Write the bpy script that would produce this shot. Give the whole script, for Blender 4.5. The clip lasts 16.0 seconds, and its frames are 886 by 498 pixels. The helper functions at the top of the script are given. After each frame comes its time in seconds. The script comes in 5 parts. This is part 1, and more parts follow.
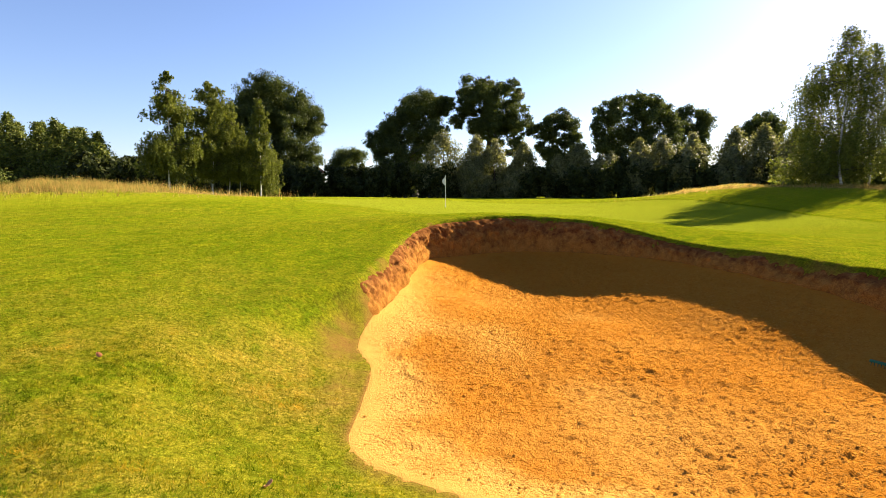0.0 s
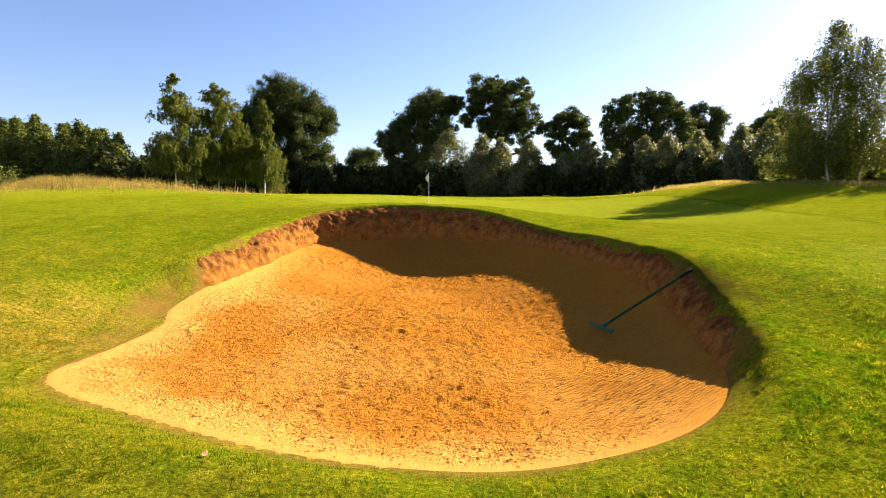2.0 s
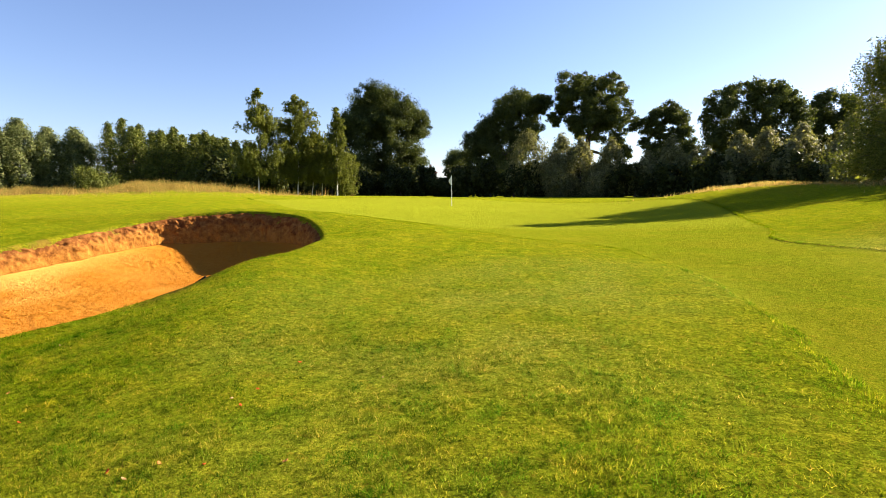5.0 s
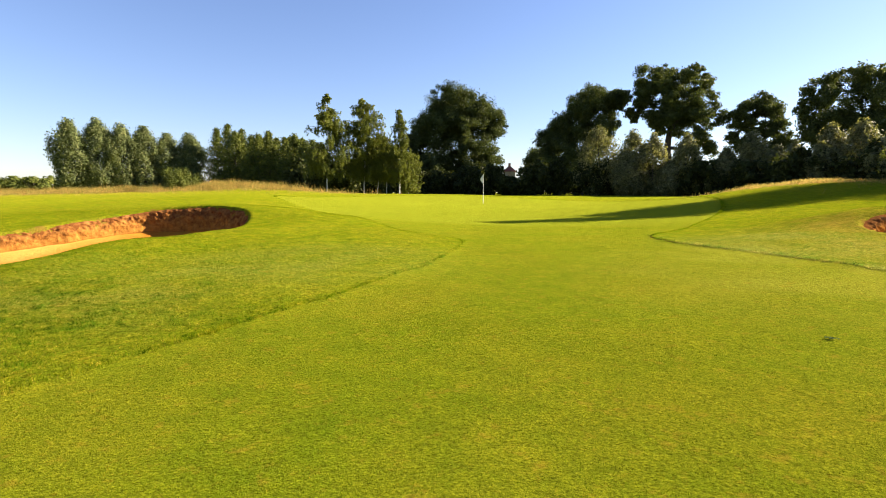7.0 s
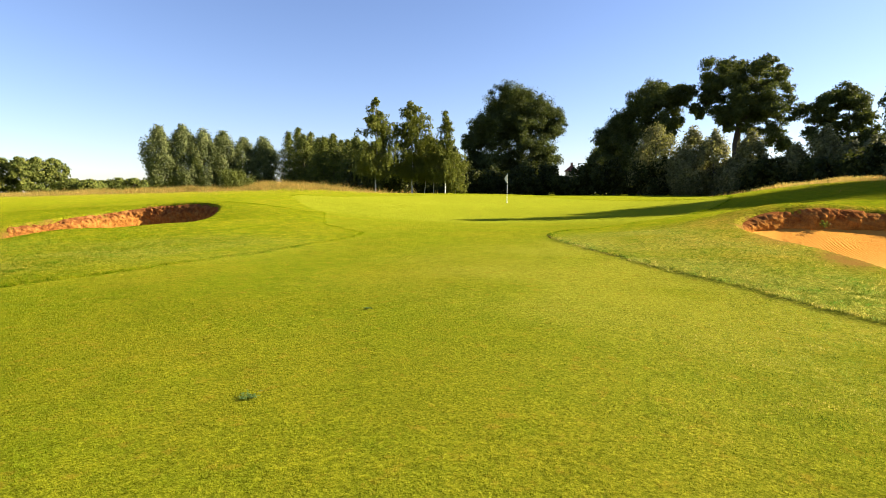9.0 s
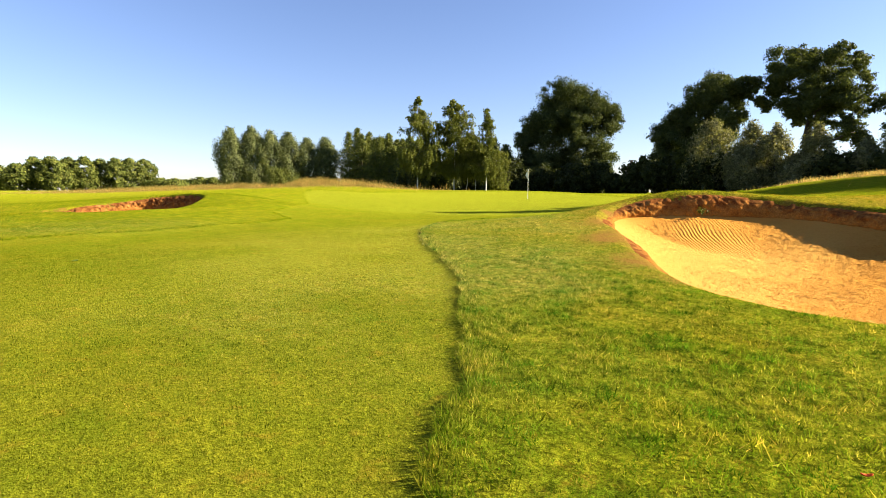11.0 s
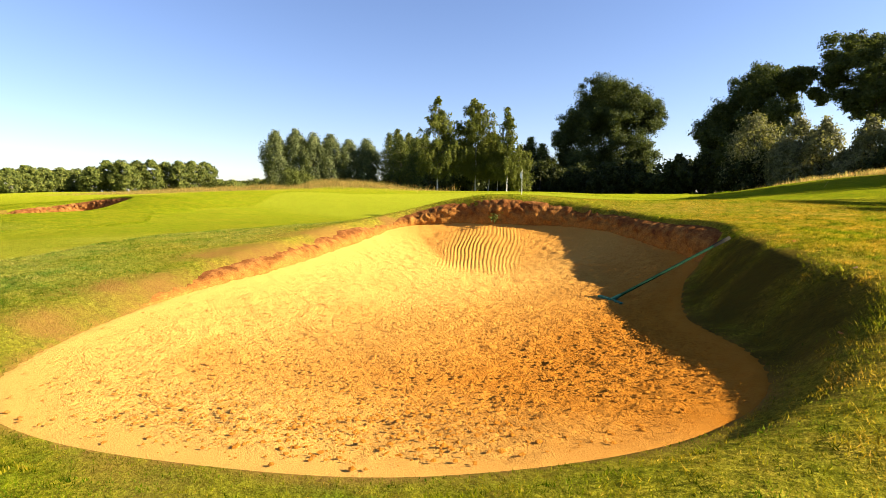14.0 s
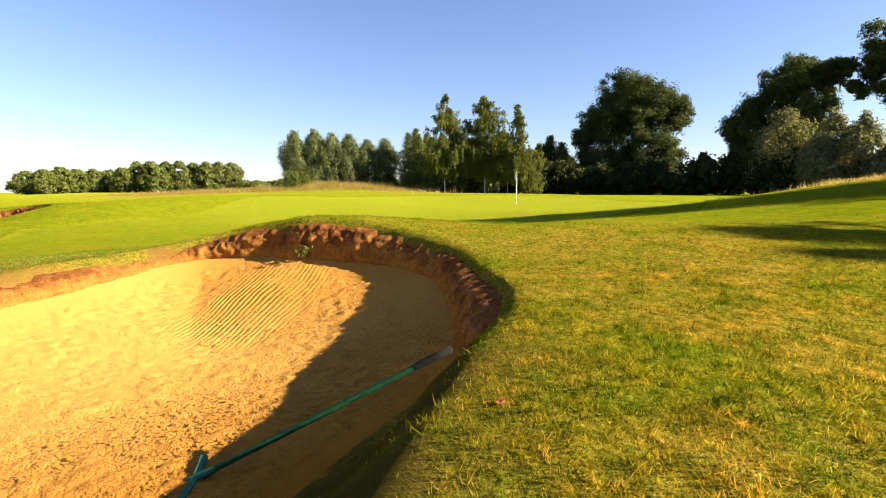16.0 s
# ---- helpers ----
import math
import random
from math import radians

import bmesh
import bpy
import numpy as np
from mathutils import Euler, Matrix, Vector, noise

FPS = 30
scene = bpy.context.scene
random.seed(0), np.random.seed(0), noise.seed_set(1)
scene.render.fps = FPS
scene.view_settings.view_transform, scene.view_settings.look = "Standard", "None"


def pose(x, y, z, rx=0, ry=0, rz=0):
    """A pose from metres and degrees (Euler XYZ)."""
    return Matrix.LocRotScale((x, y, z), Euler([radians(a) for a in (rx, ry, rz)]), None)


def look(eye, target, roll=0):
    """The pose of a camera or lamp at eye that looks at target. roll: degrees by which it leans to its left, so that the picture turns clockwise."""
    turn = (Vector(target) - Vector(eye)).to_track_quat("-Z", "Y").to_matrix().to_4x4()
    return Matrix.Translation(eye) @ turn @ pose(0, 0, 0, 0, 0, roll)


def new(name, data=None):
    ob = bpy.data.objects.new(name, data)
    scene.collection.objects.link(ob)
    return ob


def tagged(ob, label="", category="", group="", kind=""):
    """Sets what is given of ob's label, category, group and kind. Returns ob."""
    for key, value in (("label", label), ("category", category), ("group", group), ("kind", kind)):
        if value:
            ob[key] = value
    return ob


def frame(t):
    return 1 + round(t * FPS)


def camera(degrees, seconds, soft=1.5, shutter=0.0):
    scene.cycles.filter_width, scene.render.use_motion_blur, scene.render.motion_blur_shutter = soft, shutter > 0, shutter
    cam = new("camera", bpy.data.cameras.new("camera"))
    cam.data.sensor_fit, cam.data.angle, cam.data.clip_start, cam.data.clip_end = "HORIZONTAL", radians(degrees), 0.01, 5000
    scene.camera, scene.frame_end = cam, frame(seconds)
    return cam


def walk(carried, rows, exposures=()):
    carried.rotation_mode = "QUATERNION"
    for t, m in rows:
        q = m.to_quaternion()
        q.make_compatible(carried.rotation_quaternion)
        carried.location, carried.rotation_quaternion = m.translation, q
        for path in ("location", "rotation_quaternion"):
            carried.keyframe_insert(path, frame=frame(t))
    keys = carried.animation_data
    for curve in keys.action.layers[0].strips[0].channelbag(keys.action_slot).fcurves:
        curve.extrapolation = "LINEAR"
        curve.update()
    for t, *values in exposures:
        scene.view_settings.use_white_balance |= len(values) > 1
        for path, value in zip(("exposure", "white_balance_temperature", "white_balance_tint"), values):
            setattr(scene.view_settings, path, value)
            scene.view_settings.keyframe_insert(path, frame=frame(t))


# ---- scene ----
cam = camera(80.5, 16.0, 0.7)
UNIT = 0.7  # metres in one unit of the plan
PATH = [
    (0, (-0.002, 0.003, 1.696), (0.04, 1.992, 1.488), -0.0),
    (0.5, (0.656, -0.57, 1.602), (0.676, 1.419, 1.394), -0.1),
    (1, (1.705, -1.049, 1.548), (1.702, 0.94, 1.341), -0.1),
    (1.5, (3.037, -1.316, 1.479), (3.013, 0.673, 1.27), -0.1),
    (2, (4.749, -1.298, 1.344), (4.695, 0.691, 1.135), -0.0),
    (2.5, (6.551, -1.273, 1.242), (6.458, 0.714, 1.033), -0.0),
    (3, (8.554, -1.25, 1.234), (8.393, 0.733, 1.025), -0.0),
    (3.5, (10.496, -1.243, 1.346), (10.248, 0.73, 1.136), -0.0),
    (4, (12.494, -1.034, 1.554), (12.155, 0.925, 1.344), -0.1),
    (4.5, (14.365, -0.86, 1.684), (13.94, 1.083, 1.474), -0.1),
    (7, (24.275, -0.161, 1.593), (23.416, 1.632, 1.378), 0.0),
    (7.5, (25.863, 0.236, 1.605), (24.942, 1.998, 1.39), 0.0),
    (8, (27.502, 0.629, 1.603), (26.52, 2.357, 1.387), 0.0),
    (8.5, (28.827, 1.108, 1.562), (27.786, 2.802, 1.347), -0.1),
    (9, (30.147, 1.749, 1.484), (29.042, 3.403, 1.27), 0.0),
    (11.5, (36.39, 5.192, 1.058), (35.047, 6.657, 0.841), 0.1),
    (12, (37.227, 6.165, 1.127), (35.856, 7.605, 0.91), 0.1),
    (12.5, (37.905, 7.33, 1.144), (36.508, 8.745, 0.928), 0.1),
    (13, (38.723, 8.446, 1.22), (37.298, 9.832, 1.004), 0.0),
    (13.5, (39.444, 9.631, 1.217), (37.996, 10.994, 1.0), 0.0),
    (14, (39.952, 10.902, 1.211), (38.486, 12.246, 0.995), 0.0),
    (14.5, (40.114, 12.247, 1.238), (38.629, 13.569, 1.023), -0.0),
    (15, (40.128, 13.753, 1.376), (38.619, 15.048, 1.161), -0.1),
    (15.5, (40.043, 15.233, 1.507), (38.519, 16.509, 1.29), -0.0),
    (16, (39.818, 16.933, 1.619), (38.28, 18.192, 1.401), -0.1),
]
walk(cam, [(t, look([v * UNIT for v in eye], [v * UNIT for v in target], roll)) for t, eye, target, roll in PATH], [(0, 2.18), (16, 2.18)])

# ---- world and light ----
SUN_AZ, SUN_EL = radians(50), radians(25)
world = bpy.data.worlds.new("sky")
scene.world = world
world.use_nodes = True
wn = world.node_tree
sky = wn.nodes.new("ShaderNodeTexSky")
sky.sky_type = "NISHITA"
sky.sun_disc = False
sky.sun_elevation, sky.sun_rotation = SUN_EL, SUN_AZ
sky.air_density, sky.dust_density, sky.ozone_density = 1.0, 0.35, 2.2
tint = wn.nodes.new("ShaderNodeMix")
tint.data_type, tint.blend_type = "RGBA", "MULTIPLY"
tint.inputs[0].default_value = 1.0
tint.inputs[7].default_value = (0.73, 0.71, 0.85, 1)
wn.links.new(sky.outputs[0], tint.inputs[6])
wn.links.new(tint.outputs[2], wn.nodes["Background"].inputs[0])
wn.nodes["Background"].inputs[1].default_value = 0.056
sun = new("sun", bpy.data.lights.new("sun", "SUN"))
sun.data.energy, sun.data.angle, sun.data.color = 5.0, radians(0.55), (1.0, 0.86, 0.66)
sun.matrix_world = look((math.sin(SUN_AZ) * math.cos(SUN_EL), math.cos(SUN_AZ) * math.cos(SUN_EL), math.sin(SUN_EL)), (0, 0, 0))


# ---- noise and mesh helpers ----
def vnoise(x, y, seed=0):
    """Smooth value noise, -1 to 1."""
    xi, yi = np.floor(x).astype(np.int64), np.floor(y).astype(np.int64)
    fx, fy = x - xi, y - yi
    fx, fy = fx * fx * (3 - 2 * fx), fy * fy * (3 - 2 * fy)

    def h(a, b):
        n = (a * 374761393 + b * 668265263 + seed * 974634761) & 0x7FFFFFFF
        n = ((n ^ (n >> 13)) * 1274126177) & 0x7FFFFFFF
        n = ((n ^ (n >> 15)) * 2246822519) & 0x7FFFFFFF
        return (n & 0xFFFF) / 32767.5 - 1

    return (h(xi, yi) * (1 - fx) + h(xi + 1, yi) * fx) * (1 - fy) + (h(xi, yi + 1) * (1 - fx) + h(xi + 1, yi + 1) * fx) * fy


def fbm(x, y, octaves=4, seed=0):
    total, amp = 0, 1.0
    for o in range(octaves):
        total = total + amp * vnoise(x * 2 ** o + 17.3 * o, y * 2 ** o - 9.1 * o, seed + o)
        amp *= 0.5
    return total


def mesh_np(name, verts, faces, attrs=None, smooth=False):
    """A mesh from arrays: verts (n, 3), faces (m, k)."""
    me = bpy.data.meshes.new(name)
    verts, faces = np.ascontiguousarray(verts, np.float32), np.ascontiguousarray(faces, np.int32)
    m, k = faces.shape
    me.vertices.add(len(verts))
    me.vertices.foreach_set("co", verts.ravel())
    me.loops.add(m * k)
    me.loops.foreach_set("vertex_index", faces.ravel())
    me.polygons.add(m)
    me.polygons.foreach_set("loop_start", np.arange(m, dtype=np.int32) * k)
    me.polygons.foreach_set("loop_total", np.full(m, k, np.int32))
    me.polygons.foreach_set("use_smooth", np.full(m, smooth))
    for key, values in (attrs or {}).items():
        me.attributes.new(key, "FLOAT", "POINT").data.foreach_set("value", np.ascontiguousarray(values, np.float32))
    me.update()
    return me


def joined(pieces):
    """Several (verts, faces) pairs as one."""
    vs, fs, n = [], [], 0
    for v, f in pieces:
        vs.append(v)
        fs.append(f + n)
        n += len(v)
    return np.concatenate(vs), np.concatenate(fs)


def tube(points, radii, sides=7):
    """A tapered tube through points, with quads."""
    points = np.array(points, float)
    radii = np.array(radii, float)
    d = np.gradient(points, axis=0)
    d /= np.linalg.norm(d, axis=1)[:, None] + 1e-9
    ref = np.where(np.abs(d[:, 2:3]) > 0.9, np.array([[1.0, 0, 0]]), np.array([[0, 0, 1.0]]))
    u = np.cross(d, ref)
    u /= np.linalg.norm(u, axis=1)[:, None] + 1e-9
    v = np.cross(d, u)
    a = np.arange(sides) * 2 * np.pi / sides
    ring = u[:, None] * np.cos(a)[None, :, None] + v[:, None] * np.sin(a)[None, :, None]
    verts = (points[:, None] + ring * radii[:, None, None]).reshape(-1, 3)
    n = len(points)
    i, j = np.meshgrid(np.arange(n - 1), np.arange(sides), indexing="ij")
    j2 = (j + 1) % sides
    faces = np.stack([i * sides + j, i * sides + j2, (i + 1) * sides + j2, (i + 1) * sides + j], -1).reshape(-1, 4)
    return verts, faces


def part(name, me, material, parent=None, label=""):
    """A mesh as one object, under a thing or a part."""
    ob = new(name, me)
    if material:
        me.materials.append(material)
    if parent:
        ob.parent = parent
    if label:
        ob["label"] = label
    return ob


def from_bm(name, bm):
    me = bpy.data.meshes.new(name)
    bm.to_mesh(me)
    bm.free()
    return me


# ---- materials ----
def material(name):
    m = bpy.data.materials.new(name)
    m.use_nodes = True
    nt = m.node_tree
    return m, nt, nt.nodes["Principled BSDF"]


def node(nt, kind, ins=None, **props):
    n = nt.nodes.new(kind)
    for k, v in props.items():
        if k == "operation":
            n.operation = v
        elif k == "data_type":
            n.data_type = v
        elif k == "attribute_name":
            n.attribute_name = v
        elif k == "noise_dimensions":
            n.noise_dimensions = v
    for k, v in (ins or {}).items():
        if isinstance(v, bpy.types.NodeSocket):
            nt.links.new(v, n.inputs[k])
        else:
            n.inputs[k].default_value = v
    return n


def noise_tex(nt, scale, detail=4, rough=0.55, vec=None):
    n = node(nt, "ShaderNodeTexNoise", {"Scale": scale / UNIT, "Detail": detail, "Roughness": rough})
    if vec is None:
        vec = node(nt, "ShaderNodeNewGeometry").outputs["Position"]
    nt.links.new(vec, n.inputs["Vector"])
    return n.outputs["Fac"]


def ramp(nt, fac, stops):
    n = nt.nodes.new("ShaderNodeValToRGB")
    while len(n.color_ramp.elements) < len(stops):
        n.color_ramp.elements.new(0.5)
    for e, (p, c) in zip(n.color_ramp.elements, stops):
        e.position, e.color = p, (*c, 1) if len(c) == 3 else c
    nt.links.new(fac, n.inputs[0])
    return n.outputs[0]


def mix(nt, fac, a, b, blend="MIX"):
    n = nt.nodes.new("ShaderNodeMix")
    n.data_type, n.blend_type = "RGBA", blend
    for sock, v in ((n.inputs[0], fac), (n.inputs[6], a), (n.inputs[7], b)):
        if isinstance(v, bpy.types.NodeSocket):
            nt.links.new(v, sock)
        else:
            sock.default_value = v if isinstance(v, (int, float)) else (*v, 1)
    return n.outputs[2]


def math_node(nt, op, a, b=0.0, clamp=False):
    n = nt.nodes.new("ShaderNodeMath")
    n.operation, n.use_clamp = op, clamp
    for sock, v in ((n.inputs[0], a), (n.inputs[1], b)):
        if isinstance(v, bpy.types.NodeSocket):
            nt.links.new(v, sock)
        else:
            sock.default_value = v
    return n.outputs[0]


def attr(nt, name):
    return node(nt, "ShaderNodeAttribute", attribute_name=name).outputs["Fac"]


def bump(nt, height, strength, distance, bsdf):
    b = node(nt, "ShaderNodeBump", {"Strength": strength, "Distance": distance * UNIT, "Height": height})
    nt.links.new(b.outputs[0], bsdf.inputs["Normal"])


def grey(v):
    return (v, v, v)


def grass_ground():
    m, nt, p = material("turf")
    short, dry, earth = attr(nt, "short"), attr(nt, "dry"), attr(nt, "earth")
    big = noise_tex(nt, 0.35, 5, 0.6)
    mid = noise_tex(nt, 2.3, 5, 0.65)
    fine = noise_tex(nt, 42, 4, 0.7)
    tiny = noise_tex(nt, 150, 2, 0.6)
    rough = mix(nt, ramp(nt, mid, [(0.35, grey(0)), (0.68, grey(1))]), (0.066, 0.124, 0.0030), (0.210, 0.214, 0.0065))
    rough = mix(nt, ramp(nt, big, [(0.45, grey(0)), (0.75, grey(0.5))]), rough, (0.22, 0.19, 0.015))
    fair = mix(nt, ramp(nt, mid, [(0.3, grey(0)), (0.75, grey(1))]), (0.070, 0.114, 0.0040), (0.138, 0.157, 0.007))
    fair = mix(nt, ramp(nt, big, [(0.42, grey(0)), (0.72, grey(0.5))]), fair, (0.185, 0.162, 0.012))
    fair = mix(nt, math_node(nt, "MULTIPLY", attr(nt, "green"), 0.7), fair, mix(nt, noise_tex(nt, 0.22, 4, 0.6), (0.125, 0.165, 0.009), (0.18, 0.205, 0.018)))
    # sheen off the turf painted as paler colour, on fairway and rough
    fair = mix(nt, math_node(nt, "MULTIPLY", attr(nt, "dew"), 0.7), fair, mix(nt, mid, (0.17, 0.18, 0.018), (0.25, 0.25, 0.035)))
    rough = mix(nt, math_node(nt, "MULTIPLY", attr(nt, "dew"), 0.75), rough, mix(nt, mid, (0.155, 0.172, 0.028), (0.27, 0.28, 0.06)))
    straw = mix(nt, mid, (0.23, 0.165, 0.018), (0.35, 0.25, 0.042))
    col = mix(nt, short, rough, fair)
    drymask = math_node(nt, "MULTIPLY", dry, ramp(nt, mid, [(0.3, grey(0.25)), (0.6, grey(1))]), True)
    col = mix(nt, drymask, col, straw)
    grain = mix(nt, short, ramp(nt, fine, [(0.32, grey(0.35)), (0.68, grey(1.45))]), ramp(nt, fine, [(0.34, (0.36, 0.42, 0.34)), (0.66, (1.6, 1.52, 1.45))]))
    col = mix(nt, 1.0, col, grain, "MULTIPLY")
    col = mix(nt, 1.0, col, ramp(nt, tiny, [(0.36, grey(0.6)), (0.64, grey(1.35))]), "MULTIPLY")
    worn = ramp(nt, noise_tex(nt, 5.5, 5, 0.7), [(0.56, grey(0)), (0.69, grey(0.6))])
    col = mix(nt, worn, col, mix(nt, fine, (0.14, 0.10, 0.008), (0.29, 0.18, 0.022)))
    clump = noise_tex(nt, 15, 5, 0.72)
    clumps = mix(nt, short, ramp(nt, clump, [(0.36, (0.32, 0.38, 0.32)), (0.64, (1.45, 1.40, 1.2))]), ramp(nt, clump, [(0.34, (0.68, 0.74, 0.7)), (0.66, (1.28, 1.22, 1.1))]))
    col = mix(nt, 1.0, col, clumps, "MULTIPLY")
    soil = mix(nt, fine, (0.13, 0.055, 0.015), (0.28, 0.145, 0.042))
    col = mix(nt, earth, col, soil)
    # bare earth with the banks' deep shade put into its colour
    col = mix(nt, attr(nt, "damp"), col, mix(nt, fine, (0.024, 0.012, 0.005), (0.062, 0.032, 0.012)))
    nt.links.new(col, p.inputs["Base Color"])
    p.inputs["Roughness"].default_value = 0.8
    p.inputs["Specular IOR Level"].default_value = 0.0
    nt.links.new(math_node(nt, "ADD", math_node(nt, "MULTIPLY", short, 0.03), 0.13), p.inputs["Sheen Weight"])
    p.inputs["Sheen Roughness"].default_value = 0.5
    p.inputs["Sheen Tint"].default_value = (0.9, 0.88, 0.06, 1)
    h = math_node(nt, "ADD", math_node(nt, "ADD", fine, math_node(nt, "MULTIPLY", clump, 1.6)), math_node(nt, "MULTIPLY", tiny, 0.5))
    bump(nt, h, 1.0, 0.04, p)
    return m


def blade_material(name, ramp_stops, dry_stops):
    m, nt, p = material(name)
    isl = node(nt, "ShaderNodeNewGeometry").outputs["Random Per Island"]
    col = mix(nt, attr(nt, "dry"), ramp(nt, isl, ramp_stops), ramp(nt, isl, dry_stops))
    # the same sheen painted on the blades as pale tips
    col = mix(nt, math_node(nt, "MULTIPLY", attr(nt, "dew"), 0.8), col, ramp(nt, isl, [(0.0, (0.08, 0.105, 0.02)), (0.5, (0.25, 0.265, 0.07)), (1.0, (0.42, 0.42, 0.19))]))
    patch = noise_tex(nt, 2.6, 5, 0.68)
    col = mix(nt, 1.0, col, ramp(nt, patch, [(0.36, (0.40, 0.78, 0.34)), (0.64, (1.55, 1.24, 1.0))]), "MULTIPLY")
    tuft = noise_tex(nt, 9.0, 3, 0.6)
    col = mix(nt, 1.0, col, ramp(nt, tuft, [(0.37, (0.28, 0.40, 0.26)), (0.61, (1.48, 1.36, 1.2))]), "MULTIPLY")
    nt.links.new(col, p.inputs["Base Color"])
    p.inputs["Roughness"].default_value = 0.7
    p.inputs["Specular IOR Level"].default_value = 0.0
    p.inputs["Specular Tint"].default_value = (1.0, 0.95, 0.3, 1)
    soft = node(nt, "ShaderNodeVectorMath", {0: node(nt, "ShaderNodeNewGeometry").outputs["Normal"], 1: (0.0, 0.0, 0.9)}, operation="ADD")
    unit = node(nt, "ShaderNodeVectorMath", {0: soft.outputs[0]}, operation="NORMALIZE")
    nt.links.new(unit.outputs[0], p.inputs["Normal"])
    tr = node(nt, "ShaderNodeBsdfTranslucent", {"Color": col})
    ms = node(nt, "ShaderNodeMixShader", {0: 0.62, 1: p.outputs[0], 2: tr.outputs[0]})
    nt.links.new(ms.outputs[0], nt.nodes["Material Output"].inputs[0])
    return m


def leaf_material(name, stops, through_fac=0.35, rough=0.5):
    m, nt, p = material(name)
    isl = node(nt, "ShaderNodeNewGeometry").outputs["Random Per Island"]
    col = ramp(nt, isl, stops)
    big = noise_tex(nt, 0.3, 3, 0.6)
    col = mix(nt, 1.0, col, ramp(nt, big, [(0.3, (0.65, 0.68, 0.62)), (0.7, (1.25, 1.2, 1.1))]), "MULTIPLY")
    nt.links.new(col, p.inputs["Base Color"])
    p.inputs["Roughness"].default_value = rough
    p.inputs["Specular IOR Level"].default_value = 0.04
    tr = node(nt, "ShaderNodeBsdfTranslucent", {"Color": mix(nt, 1.0, col, (1.3, 1.3, 0.6), "MULTIPLY")})
    ms = node(nt, "ShaderNodeMixShader", {0: through_fac, 1: p.outputs[0], 2: tr.outputs[0]})
    nt.links.new(ms.outputs[0], nt.nodes["Material Output"].inputs[0])
    return m


def bark_material(name, a, b, white=False):
    m, nt, p = material(name)
    geo = node(nt, "ShaderNodeNewGeometry").outputs["Position"]
    mp = node(nt, "ShaderNodeMapping", {"Vector": geo, "Scale": (2.0, 2.0, 0.5) if not white else (0.8, 0.8, 3.5)})
    n = noise_tex(nt, 3.0, 6, 0.7, mp.outputs[0])
    col = ramp(nt, n, [(0.35, a), (0.6, b)])
    nt.links.new(col, p.inputs["Base Color"])
    p.inputs["Roughness"].default_value = 0.9
    bump(nt, n, 0.7, 0.08, p)
    return m


def sand_material():
    m, nt, p = material("bunker_sand")
    pale = attr(nt, "pale")
    big = noise_tex(nt, 0.7, 4, 0.6)
    mid = noise_tex(nt, 6, 5, 0.65)
    fine = noise_tex(nt, 90, 4, 0.7)
    tiny = noise_tex(nt, 420, 2, 0.6)
    col = mix(nt, big, (0.36, 0.127, 0.012), (0.43, 0.172, 0.020))
    col = mix(nt, ramp(nt, mid, [(0.3, (0.0, 0.0, 0.0)), (0.7, (0.6, 0.6, 0.6))]), col, (0.45, 0.19, 0.028))
    col = mix(nt, pale, col, (0.57, 0.33, 0.082))
    col = mix(nt, 1.0, col, ramp(nt, fine, [(0.3, (0.82, 0.78, 0.74)), (0.65, (1.06, 1.06, 1.06))]), "MULTIPLY")
    crumb = noise_tex(nt, 22, 3, 0.6)
    # pits between crumbs coloured darker, painting in their small shadows
    col = mix(nt, math_node(nt, "MULTIPLY", attr(nt, "loose"), 0.9, True), col, ramp(nt, crumb, [(0.38, (0.80, 0.72, 0.60)), (0.47, (1.04, 1.05, 1.06))]), "MULTIPLY")
    nt.links.new(col, p.inputs["Base Color"])
    p.inputs["Roughness"].default_value = 0.95
    p.inputs["Specular IOR Level"].default_value = 0.0
    crumbs = math_node(nt, "MULTIPLY", ramp(nt, crumb, [(0.38, (0, 0, 0)), (0.52, (1, 1, 1))]), math_node(nt, "MULTIPLY", attr(nt, "loose"), 1.55))
    lines = math_node(nt, "SINE", math_node(nt, "MULTIPLY", attr(nt, "stroke"), 2 * math.pi))
    lines = math_node(nt, "MULTIPLY", lines, math_node(nt, "MULTIPLY", attr(nt, "raked"), 0.95))
    crumbs = math_node(nt, "ADD", crumbs, lines)
    bump(nt, math_node(nt, "ADD", crumbs, math_node(nt, "ADD", fine, math_node(nt, "MULTIPLY", tiny, 0.4))), 0.85, 0.02, p)
    return m


